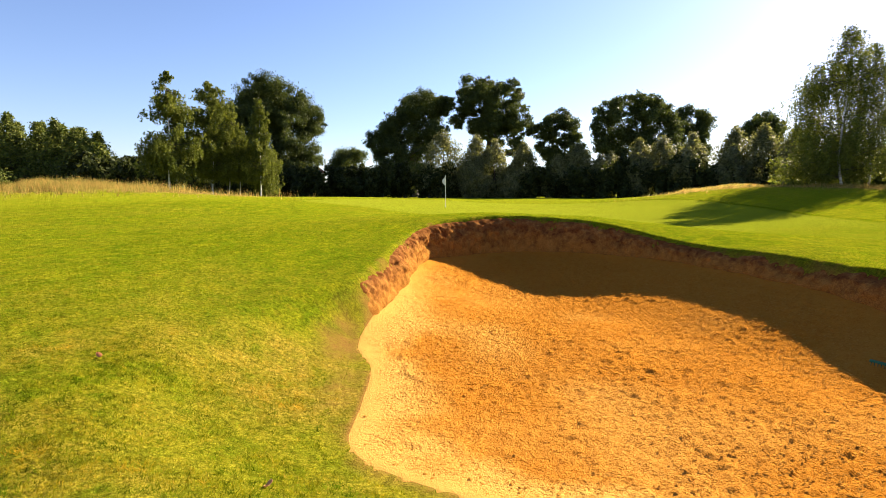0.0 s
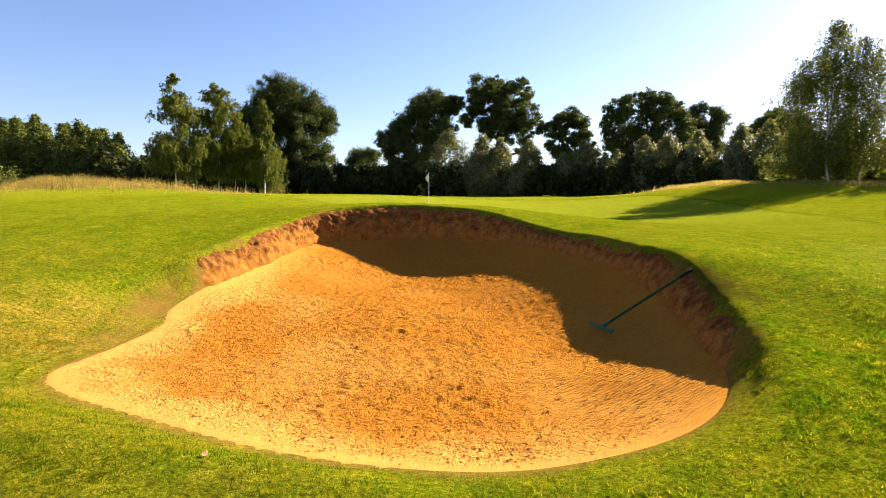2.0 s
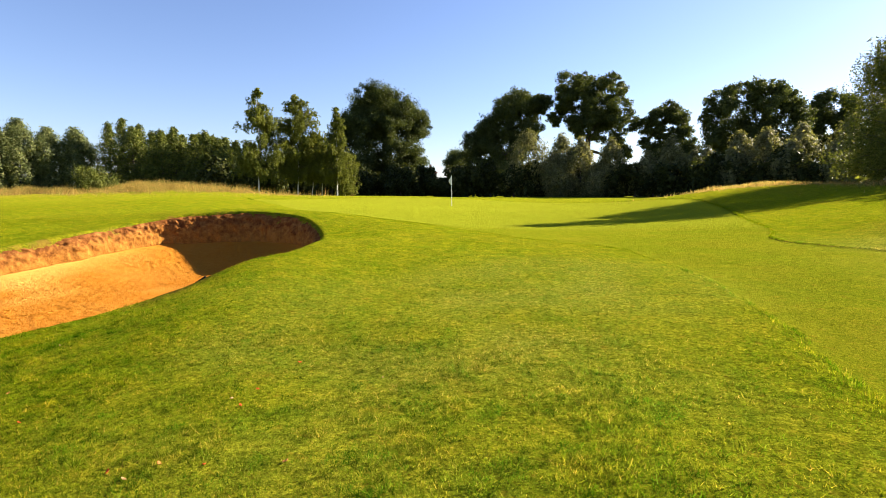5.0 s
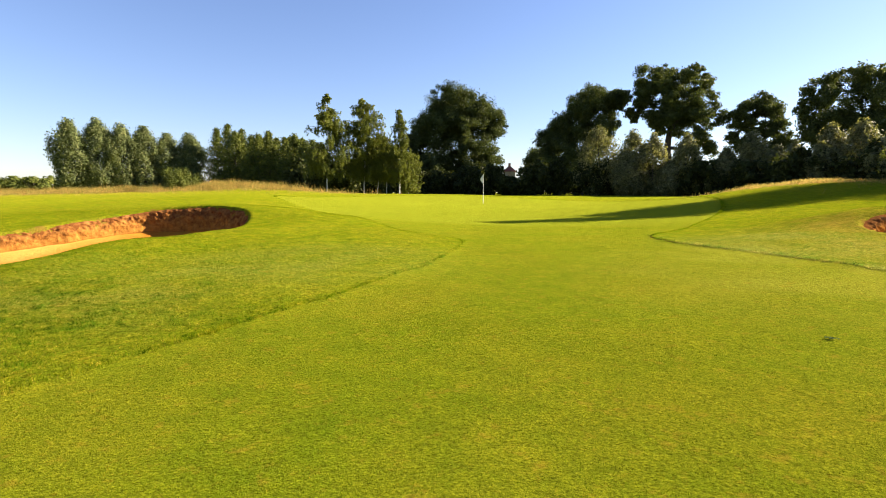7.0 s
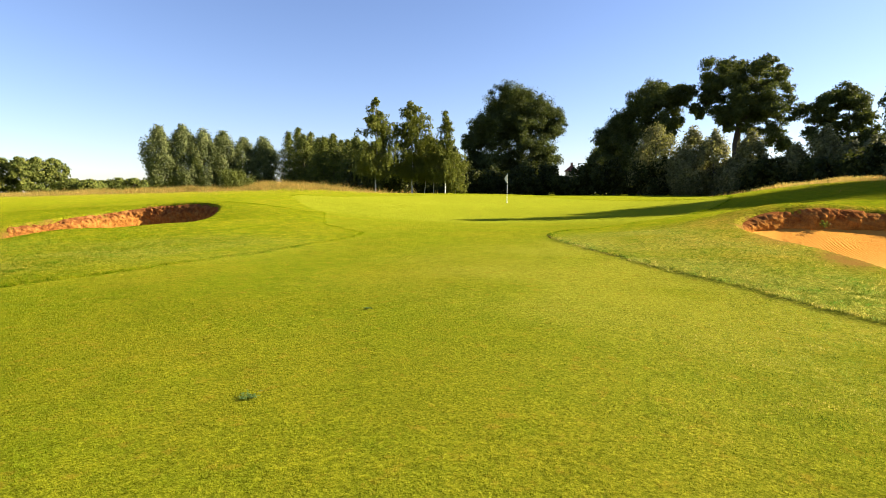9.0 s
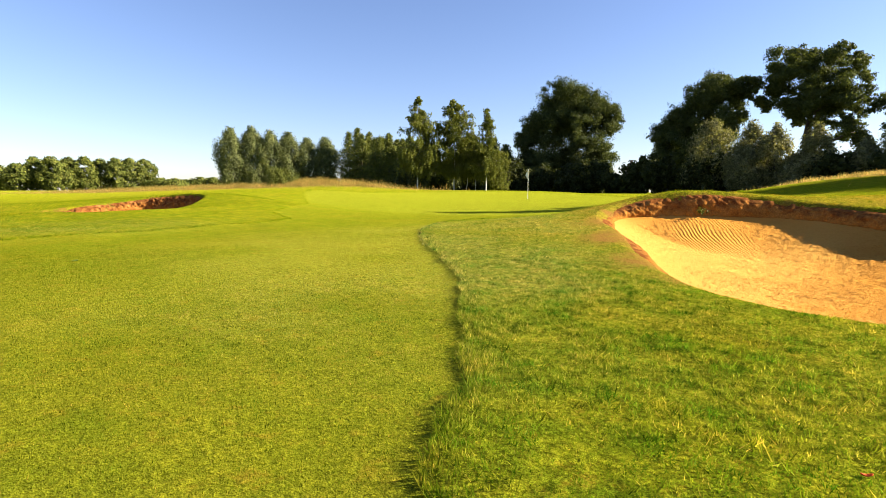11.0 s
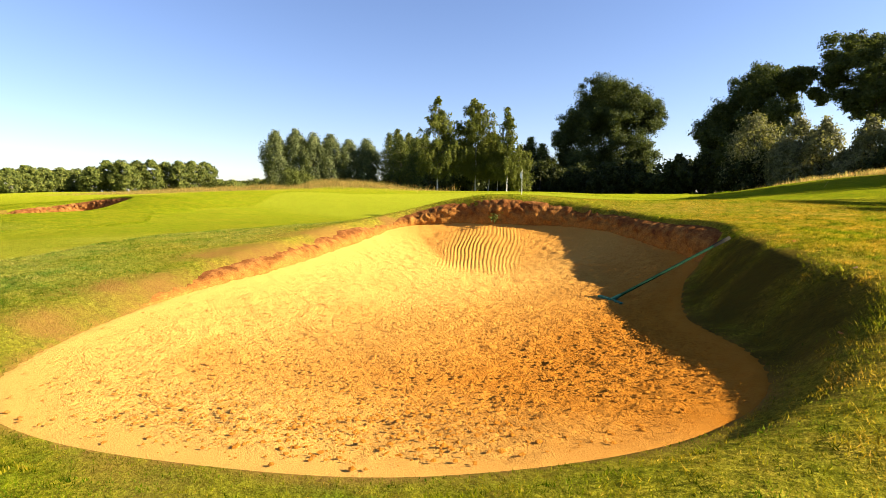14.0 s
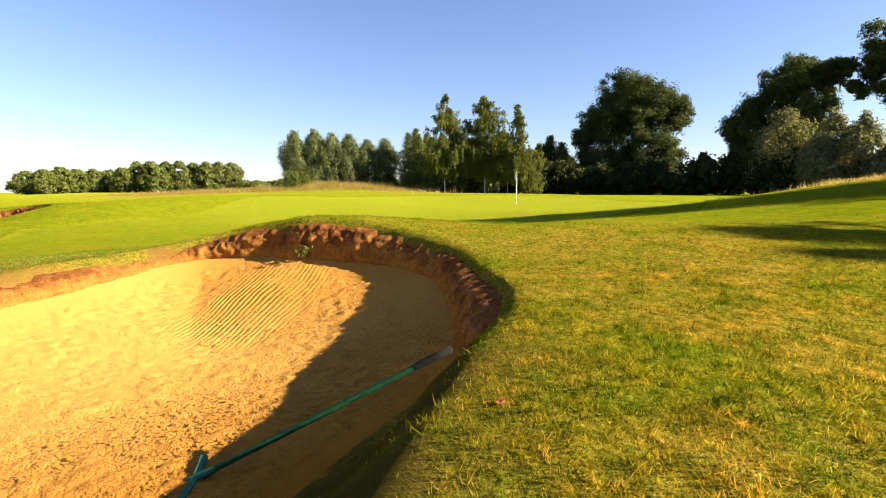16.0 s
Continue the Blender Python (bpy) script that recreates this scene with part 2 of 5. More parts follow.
def earth_material():
    m, nt, p = material("bunker_earth")
    mid = noise_tex(nt, 4, 6, 0.7)
    fine = noise_tex(nt, 38, 5, 0.7)
    col = ramp(nt, mid, [(0.3, (0.085, 0.028, 0.008)), (0.5, (0.17, 0.066, 0.019)), (0.72, (0.30, 0.145, 0.045))])
    sandy = ramp(nt, math_node(nt, "ADD", attr(nt, "low"), math_node(nt, "MULTIPLY", math_node(nt, "SUBTRACT", mid, 0.5), 1.6)), [(0.5, grey(0)), (0.98, grey(0.7))])
    col = mix(nt, sandy, col, mix(nt, fine, (0.26, 0.105, 0.016), (0.40, 0.19, 0.036)))
    col = mix(nt, 1.0, col, ramp(nt, fine, [(0.3, grey(0.6)), (0.7, grey(1.25))]), "MULTIPLY")
    nt.links.new(col, p.inputs["Base Color"])
    p.inputs["Roughness"].default_value = 0.95
    p.inputs["Specular IOR Level"].default_value = 0.0
    bump(nt, math_node(nt, "ADD", mid, math_node(nt, "MULTIPLY", fine, 0.5)), 0.9, 0.05, p)
    return m


def plain(name, colour, rough, wear=0.15, scale=20, metal=0.0):
    m, nt, p = material(name)
    n = noise_tex(nt, scale, 5, 0.65)
    dark = tuple(c * (1 - wear) for c in colour)
    light = tuple(min(1, c * (1 + wear)) for c in colour)
    nt.links.new(ramp(nt, n, [(0.3, dark), (0.7, light)]), p.inputs["Base Color"])
    p.inputs["Roughness"].default_value = rough
    p.inputs["Metallic"].default_value = metal
    p.inputs["Specular IOR Level"].default_value = 0.15 if rough > 0.6 else 0.5
    bump(nt, n, 0.2, 0.005, p)
    return m


TURF = grass_ground()
BLADE = blade_material("grass_blades", [(0.0, (0.070, 0.120, 0.003)), (0.5, (0.132, 0.180, 0.005)), (0.88, (0.19, 0.222, 0.009)), (0.95, (0.30, 0.27, 0.025)), (1.0, (0.36, 0.30, 0.05))],
                       [(0.0, (0.125, 0.11, 0.006)), (0.4, (0.215, 0.16, 0.012)), (0.8, (0.29, 0.21, 0.028)), (1.0, (0.38, 0.285, 0.066))])
SHORT_BLADE = blade_material("fairway_blades", [(0.0, (0.05, 0.085, 0.003)), (0.6, (0.12, 0.148, 0.006)), (1.0, (0.25, 0.22, 0.025))],
                             [(0.0, (0.17, 0.14, 0.011)), (1.0, (0.36, 0.25, 0.055))])
FESCUE = blade_material("fescue", [(0.0, (0.24, 0.16, 0.06)), (0.6, (0.38, 0.275, 0.125)), (1.0, (0.48, 0.38, 0.20))],
                        [(0.0, (0.24, 0.155, 0.06)), (1.0, (0.46, 0.33, 0.15))])
# dark brown blades that paint the rough's shadow along the mown edge
SHADE_BLADE = blade_material("shade_blades", [(0.0, (0.022, 0.018, 0.005)), (1.0, (0.075, 0.055, 0.016))], [(0.0, (0.03, 0.02, 0.006)), (1.0, (0.08, 0.055, 0.018))])
SAND = sand_material()
EARTH = earth_material()
# oak and hedge leaves are lightened in colour to stand in for distance haze
OAK_LEAF = leaf_material("oak_leaves", [(0.0, (0.042, 0.055, 0.022)), (0.6, (0.066, 0.084, 0.032)), (1.0, (0.092, 0.108, 0.038))], 0.34)
BIRCH_LEAF = leaf_material("birch_leaves", [(0.0, (0.058, 0.074, 0.016)), (0.6, (0.122, 0.142, 0.032)), (1.0, (0.19, 0.195, 0.056))], 0.34)
POPLAR_LEAF = leaf_material("poplar_leaves", [(0.0, (0.06, 0.08, 0.028)), (0.6, (0.12, 0.142, 0.056)), (1.0, (0.21, 0.22, 0.10))], 0.3)
PINE_LEAF = leaf_material("pine_needles", [(0.0, (0.040, 0.056, 0.012)), (0.6, (0.095, 0.115, 0.024)), (1.0, (0.165, 0.17, 0.04))], 0.2)
SILVER_LEAF = leaf_material("silver_leaves", [(0.0, (0.082, 0.086, 0.041)), (0.6, (0.168, 0.168, 0.08)), (1.0, (0.26, 0.25, 0.14))], 0.4)
DARK_LEAF = leaf_material("hedge_leaves", [(0.0, (0.02, 0.026, 0.009)), (0.7, (0.04, 0.05, 0.016)), (1.0, (0.075, 0.08, 0.027))], 0.25)
BARK = bark_material("oak_bark", (0.025, 0.02, 0.015), (0.07, 0.055, 0.04))
BIRCH_BARK = bark_material("birch_bark", (0.10, 0.09, 0.08), (0.68, 0.66, 0.6), True)

# ---- terrain ----
# mounds and hollows: x, y, spread in x, spread in y, height
MOUNDS = [
    (-2, 4, 4, 4, -0.18), (4.6, 0.8, 5, 3.4, -0.68), (9.5, 9.3, 1.0, 1.1, 0.16), (-2.1, 8.6, 1.7, 2.9, -0.42), (3.5, 19.5, 5, 3, 0.75), (14, 35, 10, 9, -0.75), (32.5, 27.5, 5, 3.2, 0.30), (30.0, 21.7, 1.8, 1.6, 0.45), (2, 54.5, 14, 8, -0.98), (10, 6, 3, 4, 0.05), (10.7, 6.4, 1.1, 1.7, 0.2), (-4, 14, 4, 4, 0.15),
    (10, 15, 4, 3.5, 0.27), (7.8, 15.6, 1.8, 1.6, -0.2), (9.2, 6.2, 1.2, 1.6, -0.16), (37.9, 19.4, 1.2, 1.5, 0.13), (36.4, 20.9, 0.9, 0.9, 0.10), (39.3, 17.0, 1.0, 1.3, 0.06), (15, 3, 6, 6, -0.21), (30, 20, 3, 4, 0.43), (34.9, 23.9, 3.4, 2.6, 0.36), (39.5, 18, 3, 3.5, 0.27),
    (37, 9, 5, 3.5, -0.18), (27, 13, 4, 4, 0.1), (33, 58, 7, 7, 0.95),
    (47, 55, 9, 10, 0.89), (42, 36, 8, 8, 0.71), (-43, 53, 14, 10, 0.37), (-12, 30, 10, 10, 0.87), (15, 60, 9, 7, -0.58), (11.5, 80, 9, 12, -0.85), (-37, 60, 8, 6, 0.7), (-65, 47, 14, 10, 0.31)]


def base_height(x, y):
    k = np.clip((y - 12) / 50, 0, 1)
    far = np.clip((y - 72) / 25, 0, 1)
    z = 1.3 * k * k * (3 - 2 * k) - 0.5 * far * far * (3 - 2 * far) + 0.22 * np.exp(-((x - 0) / 14) ** 2 / 2 - ((y - 63) / 7) ** 2 / 2)
    for mx, my, sx, sy, a in MOUNDS:
        z = z + a * np.exp(-((x - mx) / sx) ** 2 / 2 - ((y - my) / sy) ** 2 / 2)
    near = np.exp(-((x - 15) / 60) ** 2 - ((y - 20) / 50) ** 2)
    return z + near * (0.035 * vnoise(x * 0.5, y * 0.5, 3) + 0.012 * vnoise(x * 2.1, y * 2.1, 4))


# bunker outlines: x, y, height of the sand's edge, breadth of the bank outside it
BUNKER_A = [
    (-0.95, 5.7, -1.13, 3.2), (-0.25, 4.9, -1.1, 2.4), (1.35, 4.05, -1.05, 1.5), (3.2, 3.15, -0.97, 1.0), (4.9, 2.65, -0.85, 0.85), (6.1, 2.85, -0.79, 0.8),
    (7.05, 3.4, -0.75, 0.76), (7.75, 4.35, -0.76, 0.62), (8.15, 5.4, -0.78, 0.52), (8.45, 6.7, -0.76, 0.5), (8.65, 8.3, -0.66, 0.5), (8.65, 10.5, -0.42, 0.47), (8.25, 13.0, -0.35, 0.4),
    (7.25, 15.6, -0.3, 0.4), (5.5, 17.5, -0.27, 0.35), (3.2, 18.3, -0.27, 0.35), (1.2, 17.7, -0.33, 0.35), (-0.05, 16.75, -0.33, 0.33), (-0.5, 15.3, -0.42, 0.35),
    (-0.8, 13.2, -0.62, 0.43), (-1.25, 11.0, -0.85, 0.52), (-1.4, 9.6, -1.1, 1.5), (-1.05, 8.6, -1.2, 2.8), (-1.0, 7.0, -1.2, 3.6)]
BUNKER_B = [
    (34.4, 11.1, -0.25, 0.8), (35.4, 10.9, -0.19, 0.8), (36.3, 11.1, -0.16, 0.8), (37.2, 11.6, -0.14, 0.8), (38.1, 12.35, -0.13, 0.76), (38.75, 13.4, -0.12, 0.7),
    (38.95, 14.4, -0.13, 0.72), (38.8, 15.3, -0.17, 0.8), (38.35, 16.2, -0.24, 1.15), (37.35, 17.3, -0.27, 1.25), (36.7, 18.8, -0.12, 0.9), (36.4, 20.0, 0.1, 0.5), (35.2, 21.0, 0.22, 0.35),
    (33.7, 21.8, 0.35, 0.3), (32.1, 21.75, 0.42, 0.3), (30.75, 21.0, 0.43, 0.3), (29.35, 20.1, 0.40, 0.35), (29.1, 19.0, 0.29, 0.4), (29.8, 17.25, 0.06, 0.42),
    (31.0, 15.5, -0.05, 0.45), (32.2, 13.4, -0.12, 0.5), (33.3, 11.9, -0.22, 0.6)]


def smooth_loop(nodes, step=12):
    """A closed Catmull-Rom curve through the nodes."""
    p = np.array(nodes, float)
    out = []
    s = np.arange(step)[:, None] / step
    for i in range(len(p)):
        a, b, c, d = p[i - 1], p[i], p[(i + 1) % len(p)], p[(i + 2) % len(p)]
        out.append(0.5 * (2 * b + (c - a) * s + (2 * a - 5 * b + 4 * c - d) * s ** 2 + (3 * b - a - 3 * c + d) * s ** 3))
    return np.concatenate(out)


def inside(x, y, loop):
    hits = np.zeros(x.shape, bool)
    for i in range(len(loop)):
        (x0, y0), (x1, y1) = loop[i - 1][:2], loop[i][:2]
        if y0 == y1:
            continue
        hits ^= ((y0 > y) != (y1 > y)) & (x < (x1 - x0) * (y - y0) / (y1 - y0) + x0)
    return hits


def outline_distance(x, y, loop):
    """Signed distance to a closed outline (negative inside), and the outline's other values near by."""
    best = np.full(x.shape, 1e9)
    extra = np.zeros(x.shape + (loop.shape[1] - 2,))
    total = np.full(x.shape, 1e-12)
    for i in range(len(loop)):
        a, b = loop[i - 1], loop[i]
        ab = b[:2] - a[:2]
        t = np.clip(((x - a[0]) * ab[0] + (y - a[1]) * ab[1]) / (ab @ ab + 1e-12), 0, 1)
        d2 = (x - a[0] - t * ab[0]) ** 2 + (y - a[1] - t * ab[1]) ** 2
        best = np.minimum(best, d2)
        if loop.shape[1] > 2:
            w = math.hypot(*ab) / (d2 + 0.004) ** 2
            total += w
            for k in range(extra.shape[-1]):
                extra[..., k] += w * (a[2 + k] + t * (b[2 + k] - a[2 + k]))
    best = np.sqrt(best)
    return np.where(inside(x, y, loop), -best, best), extra / total[..., None]


LOOP_A, LOOP_B = smooth_loop(BUNKER_A, 8), smooth_loop(BUNKER_B, 8)
FLOOR_A, FLOOR_B = -1.3, -0.5


def bank_profile(u, steep):
    """Rise of the bank from the sand's edge (0) to the turf (1)."""
    u = np.clip(u, 0, 1)
    return steep * (1 - (1 - u) ** 2.2) + (1 - steep) * u * u * (3 - 2 * u)


def bunkers(x, y):
    """The nearest bunker's signed distance, edge height, bank breadth and floor."""
    da, ea = outline_distance(x, y, LOOP_A)
    db, eb = outline_distance(x, y, LOOP_B)
    first = da < db
    return np.where(first, da, db), np.where(first, ea[..., 0], eb[..., 0]), np.where(first, ea[..., 1], eb[..., 1]), np.where(first, FLOOR_A, FLOOR_B)


def sand_height(d, edge, floor):
    """Sand surface at depth -d inside the outline: it sweeps down from the edge to the floor."""
    k = np.clip(-d / np.clip(np.where(floor > -1, 2.0, 1.2 + 1.5 * np.clip((edge + 0.7) / 0.3, 0, 1)) + 2.2 * (edge - floor), 1.0, np.where(floor > -1, 4.2, 5.2)), 0, 1)
    return edge + (floor - edge) * (1 - (1 - k) ** 2.0)


# edge of the mown fairway, approach and green
MOWN = [
    (19.1, -14), (19.0, 2.0), (18.9, 4.5), (19.0, 7.5), (18.8, 10.5), (18.2, 13.5), (17.2, 15.9), (15.4, 16.7), (14.0, 17.2), (11.0, 20.0), (6.0, 24.5),
    (-1, 29), (-8, 34.2), (-14, 43), (-17, 53), (-10, 64), (4, 69), (18, 66), (25, 54), (26, 41), (24.8, 30), (24.0, 24.2), (23.0, 21.0),
    (23.2, 18.7), (24.5, 16.4), (26.3, 13.9), (28.4, 11.8), (30.9, 9.7), (32.8, 7.5), (33.8, 6.1), (35.0, 3.0), (37.0, -14)]
LOOP_M = smooth_loop(MOWN, 5)


def short_mask(x, y, soft=0.1):
    d, _ = outline_distance(x, y, LOOP_M)
    d = d + 0.08 * vnoise(x * 2.5, y * 2.5, 9)
    return np.clip(0.5 - d / (2 * soft), 0, 1)


def dry_mask(x, y):
    z = 0
    for cx, cy, r, a in ((30.0, 16.0, 1.8, 1.0), (29.0, 20.0, 1.6, 0.8), (34.5, 23.5, 3.0, 0.75), (39.5, 21.5, 4.0, 0.95), (-1.8, 7.6, 0.75, 1.1), (35.5, 9.7, 1.6, 0.3), (40.3, 15.5, 2.8, 0.8), (-4.5, 4.5, 3.2, 0.75), (2, 2, 2.5, 0.3), (-46, 56, 9, 0.7), (-66, 51, 12, 0.7), (-26, 62, 4, 0.5), (33, 59, 4, 0.6), (43, 58, 6, 0.6)):
        z = z + a * np.exp(-((x - cx) ** 2 + (y - cy) ** 2) / (2 * r * r))
    return np.clip(z * (0.75 + 0.5 * vnoise(x * 1.3, y * 1.3, 12)), 0, 1)


def spots(x, y, places, seed):
    """Ragged patches round the given places."""
    z = np.zeros(np.shape(x))
    for cx, cy, sx, sy, a in places:
        spot = a * np.exp(-((x - cx) / sx) ** 2 / 2 - ((y - cy) / sy) ** 2 / 2)
        z = np.maximum(z, np.clip(1.6 * spot + 0.5 * spot * vnoise(x * 4.5, y * 4.5, seed) + 0.35 * spot * vnoise(x * 11, y * 11, seed + 1) - 0.15, 0, 0.95))
    return z


def bare_spots(x, y):
    return spots(x, y, ((-1.6, 9.4, 0.34, 0.8, 0.62), (-1.35, 7.6, 0.22, 1.0, 0.45), (38.9, 15.6, 0.3, 0.6, 0.42), (37.4, 11.4, 1.3, 0.25, 0.35),
                        (29.9, 16.9, 0.38, 0.9, 0.85), (31.1, 14.5, 0.38, 0.9, 0.85), (32.4, 12.6, 0.42, 0.7, 0.8), (33.4, 11.5, 0.4, 0.4, 0.6)), 17)


def shaded_earth(x, y):
    """Bare loam on the steep banks beside the rakes, coloured near black to deepen their shade."""
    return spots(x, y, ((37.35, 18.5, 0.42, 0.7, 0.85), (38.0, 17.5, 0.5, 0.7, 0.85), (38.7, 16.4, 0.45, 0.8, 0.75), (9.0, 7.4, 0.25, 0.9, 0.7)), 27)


# where the grass is painted paler for its sheen
def sheen_mask(x, y):
    z = 0
    for cx, cy, r, a in ((30.5, 9.0, 2.7, 0.95), (14.5, 5.5, 2.6, 0.4), (27.6, 13.2, 2.8, 0.85), (26.4, 17.5, 2.2, 0.6), (25.6, 11.0, 2.2, 0.42), (16.5, 10.0, 2.2, 0.45)):
        z = z + a * np.exp(-((x - cx) ** 2 + (y - cy) ** 2) / (2 * r * r))
    return np.clip(z * (0.85 + 0.5 * vnoise(x * 0.9, y * 0.9, 13)), 0, 0.9)


def turf_height(x, y):
    """Height of the turf, its banks and the hollow under the sand."""
    g = base_height(x, y)
    d, edge, width, floor = bunkers(x, y)
    u = d / width
    steep = np.clip((0.95 - width) / 0.45, 0, 1)
    bank = edge + (g - edge) * bank_profile(u, steep)
    z = np.where(d > 0, np.where(u < 1, bank, g), sand_height(d, edge, floor) - np.clip(-d * 1.4, 0, 0.14))
    return z


def axis(stretches):
    out = []
    for a, b, step in stretches:
        out.append(np.arange(a, b - 1e-6, step))
    return np.concatenate(out + [[stretches[-1][1]]])


def build_ground():
    far = np.array([75, 90, 110, 140, 180, 240, 320, 430, 600, 900, 1500, 2600])
    xs = np.concatenate([-far[::-1] - 10, axis([(-80, -30, 2.5), (-30, -10, 0.8), (-10, -3.5, 0.3), (-3.5, 11, 0.11), (11, 27.8, 0.2), (27.8, 41, 0.11), (41, 48, 0.35), (48, 76, 1.6)]), far[1:] + 5])
    ys = np.concatenate([-far[::-1] + 45, axis([(-25, -6, 2.0), (-6, 2, 0.3), (2, 23.5, 0.11), (23.5, 32, 0.3), (32, 72, 0.7), (72, 110, 2.5)]), far[3:] + 5])
    x, y = np.meshgrid(xs, ys, indexing="ij")
    # draw the grid's nearest points onto the bunkers' outlines
    d, edge, width, floor = bunkers(x, y)
    near = np.abs(d) < 0.056
    gx = (bunkers(x[near] + 0.01, y[near])[0] - d[near]) / 0.01
    gy = (bunkers(x[near], y[near] + 0.01)[0] - d[near]) / 0.01
    size = np.hypot(gx, gy) + 1e-6
    x[near] -= d[near] * gx / size
    y[near] -= d[near] * gy / size
    z = turf_height(x, y)
    d, edge, width, floor = bunkers(x, y)
    short = short_mask(x, y, 0.12)
    short = short * (d > 0)
    green = short * np.clip((y - 26 - 1.5 * vnoise(x * 0.2, y * 0.2, 19)) / 3, 0, 1)
    z = z + 0.045 * (1 - short) * (d > 0.3)
    dry = dry_mask(x, y)
    bare = np.clip((0.75 - width) / 0.25 + 0.35 * vnoise(x * 3, y * 3, 15), 0, 1)
    earth = bare * np.clip((width * 0.75 - d) / 0.2 + 0.9 * vnoise(x * 3.5, y * 3.5, 16) + 0.5 * vnoise(x * 9, y * 9, 18), 0, 1) * np.clip(0.7 + 0.5 * vnoise(x * 2.1, y * 2.1, 20), 0.3, 1)
    earth = np.maximum(earth, bare_spots(x, y))
    rim = np.clip(np.exp(-d / 0.10) * (0.75 + 0.8 * vnoise(x * 2.7, y * 2.7, 24) + 0.5 * vnoise(x * 8, y * 8, 25)), 0, 0.85)
    earth = np.where(d < 0, 1, np.maximum(earth, rim))
    n, m = x.shape
    i, j = np.meshgrid(np.arange(n - 1), np.arange(m - 1), indexing="ij")
    f = np.stack([i * m + j, (i + 1) * m + j, (i + 1) * m + j + 1, i * m + j + 1], -1).reshape(-1, 4)
    me = mesh_np("ground", np.stack([x, y, z], -1).reshape(-1, 3), f, {"short": short.ravel(), "green": green.ravel(), "dry": dry.ravel(), "dew": sheen_mask(x, y).ravel(), "damp": shaded_earth(x, y).ravel(), "earth": earth.ravel()}, True)
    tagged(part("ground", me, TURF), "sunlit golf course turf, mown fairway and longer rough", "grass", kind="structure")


build_ground()


def build_sand(loop, floor, label, marks, seed, pale_below, pale_bias):
    """A sheet of raked and trodden sand, lumpy, that fills one bunker."""
    step = 0.042
    lo, hi = loop[:, :2].min(0) - 0.25, loop[:, :2].max(0) + 0.25
    x, y = np.meshgrid(np.arange(lo[0], hi[0], step), np.arange(lo[1], hi[1], step), indexing="ij")
    x = x + 0.012 * vnoise(x * 31, y * 31, 5)
    y = y + 0.012 * vnoise(x * 29, y * 33, 6)
    d, e = outline_distance(x, y, loop)
    z = sand_height(np.minimum(d, 0), e[..., 0], floor)
    open_floor = np.clip((-d - 0.08) / 0.6 + 0.35 * vnoise(x * 1.7, y * 1.7, seed + 4), 0, 1)
    crumbly = np.clip((-d - 0.05) / 0.4 + 0.6 * vnoise(x * 1.9, y * 1.9, seed + 6), 0, 1)
    lumps = np.clip(fbm(x * 7.5, y * 7.5, 3, seed) + 0.1, 0, 1.2)
    patch = np.clip(0.8 + 0.4 * vnoise(x * 0.45, y * 0.45, seed + 3), 0.5, 1)
    stroke, amount = marks(x, y)
    z = z + (1.12 if floor < -1 else 1.0) * open_floor * patch * (1 - amount) * (0.022 * lumps + 0.026 * np.clip(fbm(x * 13, y * 13, 2, seed + 1), -0.2, 1.2)) + 0.02 * vnoise(x * 1.1, y * 1.1, seed + 2) * open_floor
    z = z + 0.004 * fbm(x * 14, y * 14, 2, seed + 8)
    z = np.where(d > 0, z - 0.012 - d * 0.3, z - 0.012 * np.clip(1 + d / 0.1, 0, 1))
    # paler rims; the side in shade is painted deeper orange to warm its shadow
    pale = np.clip(1.25 - np.clip((-d - 0.25) / 1.0 + 0.35 * vnoise(x * 1.7, y * 1.7, seed + 4), 0, 1) * 0.95 + 0.3 * vnoise(x * 0.8, y * 0.8, seed + 5) - pale_bias, 0, 0.85) * np.clip((pale_below - e[..., 0]) / 0.4, 0, 1) * (np.clip(np.maximum((36.8 - x) / 3.0, (14.2 - y) / 2.0), 0.0, 1) if floor > -1 else np.clip((8.2 - x) / 3.0, 0.1, 0.85))
    n, m = x.shape
    idx = np.arange(n * m).reshape(n, m)
    keep = (d < 0.16)
    cell = keep[:-1, :-1] & keep[1:, :-1] & keep[1:, 1:] & keep[:-1, 1:]
    f = np.stack([idx[:-1, :-1], idx[1:, :-1], idx[1:, 1:], idx[:-1, 1:]], -1)[cell]
    used = np.unique(f)
    remap = np.zeros(n * m, np.int64)
    remap[used] = np.arange(len(used))
    v = np.stack([x, y, z], -1).reshape(-1, 3)[used]
    me = mesh_np("bunker_sand", v, remap[f], {"pale": pale.ravel()[used], "stroke": stroke.ravel()[used], "raked": amount.ravel()[used], "loose": (crumbly * patch * (1 - amount) * (np.clip((x - 31.5) / 4.5, 0.3, 1) if floor > -1 else 1)).ravel()[used]}, True)
    tagged(part("bunker_sand", me, SAND), label, "sand", kind="structure")


def marks_a(x, y):
    r = np.hypot(x - 9.5, y - 0.5)
    lines = r / 0.075 + 0.3 * vnoise(x, y, 41)
    amount = np.exp(-((x - 7.0) / 1.3) ** 2 - ((y - 5.2) / 1.3) ** 2) + 0.7 * np.exp(-((x - 4.8) / 1.6) ** 2 - ((y - 12.3) / 0.7) ** 2) + 0.7 * np.exp(-((x - 1.0) / 0.8) ** 2 - ((y - 13.6) / 0.6) ** 2)
    return lines, np.clip(amount, 0, 1)


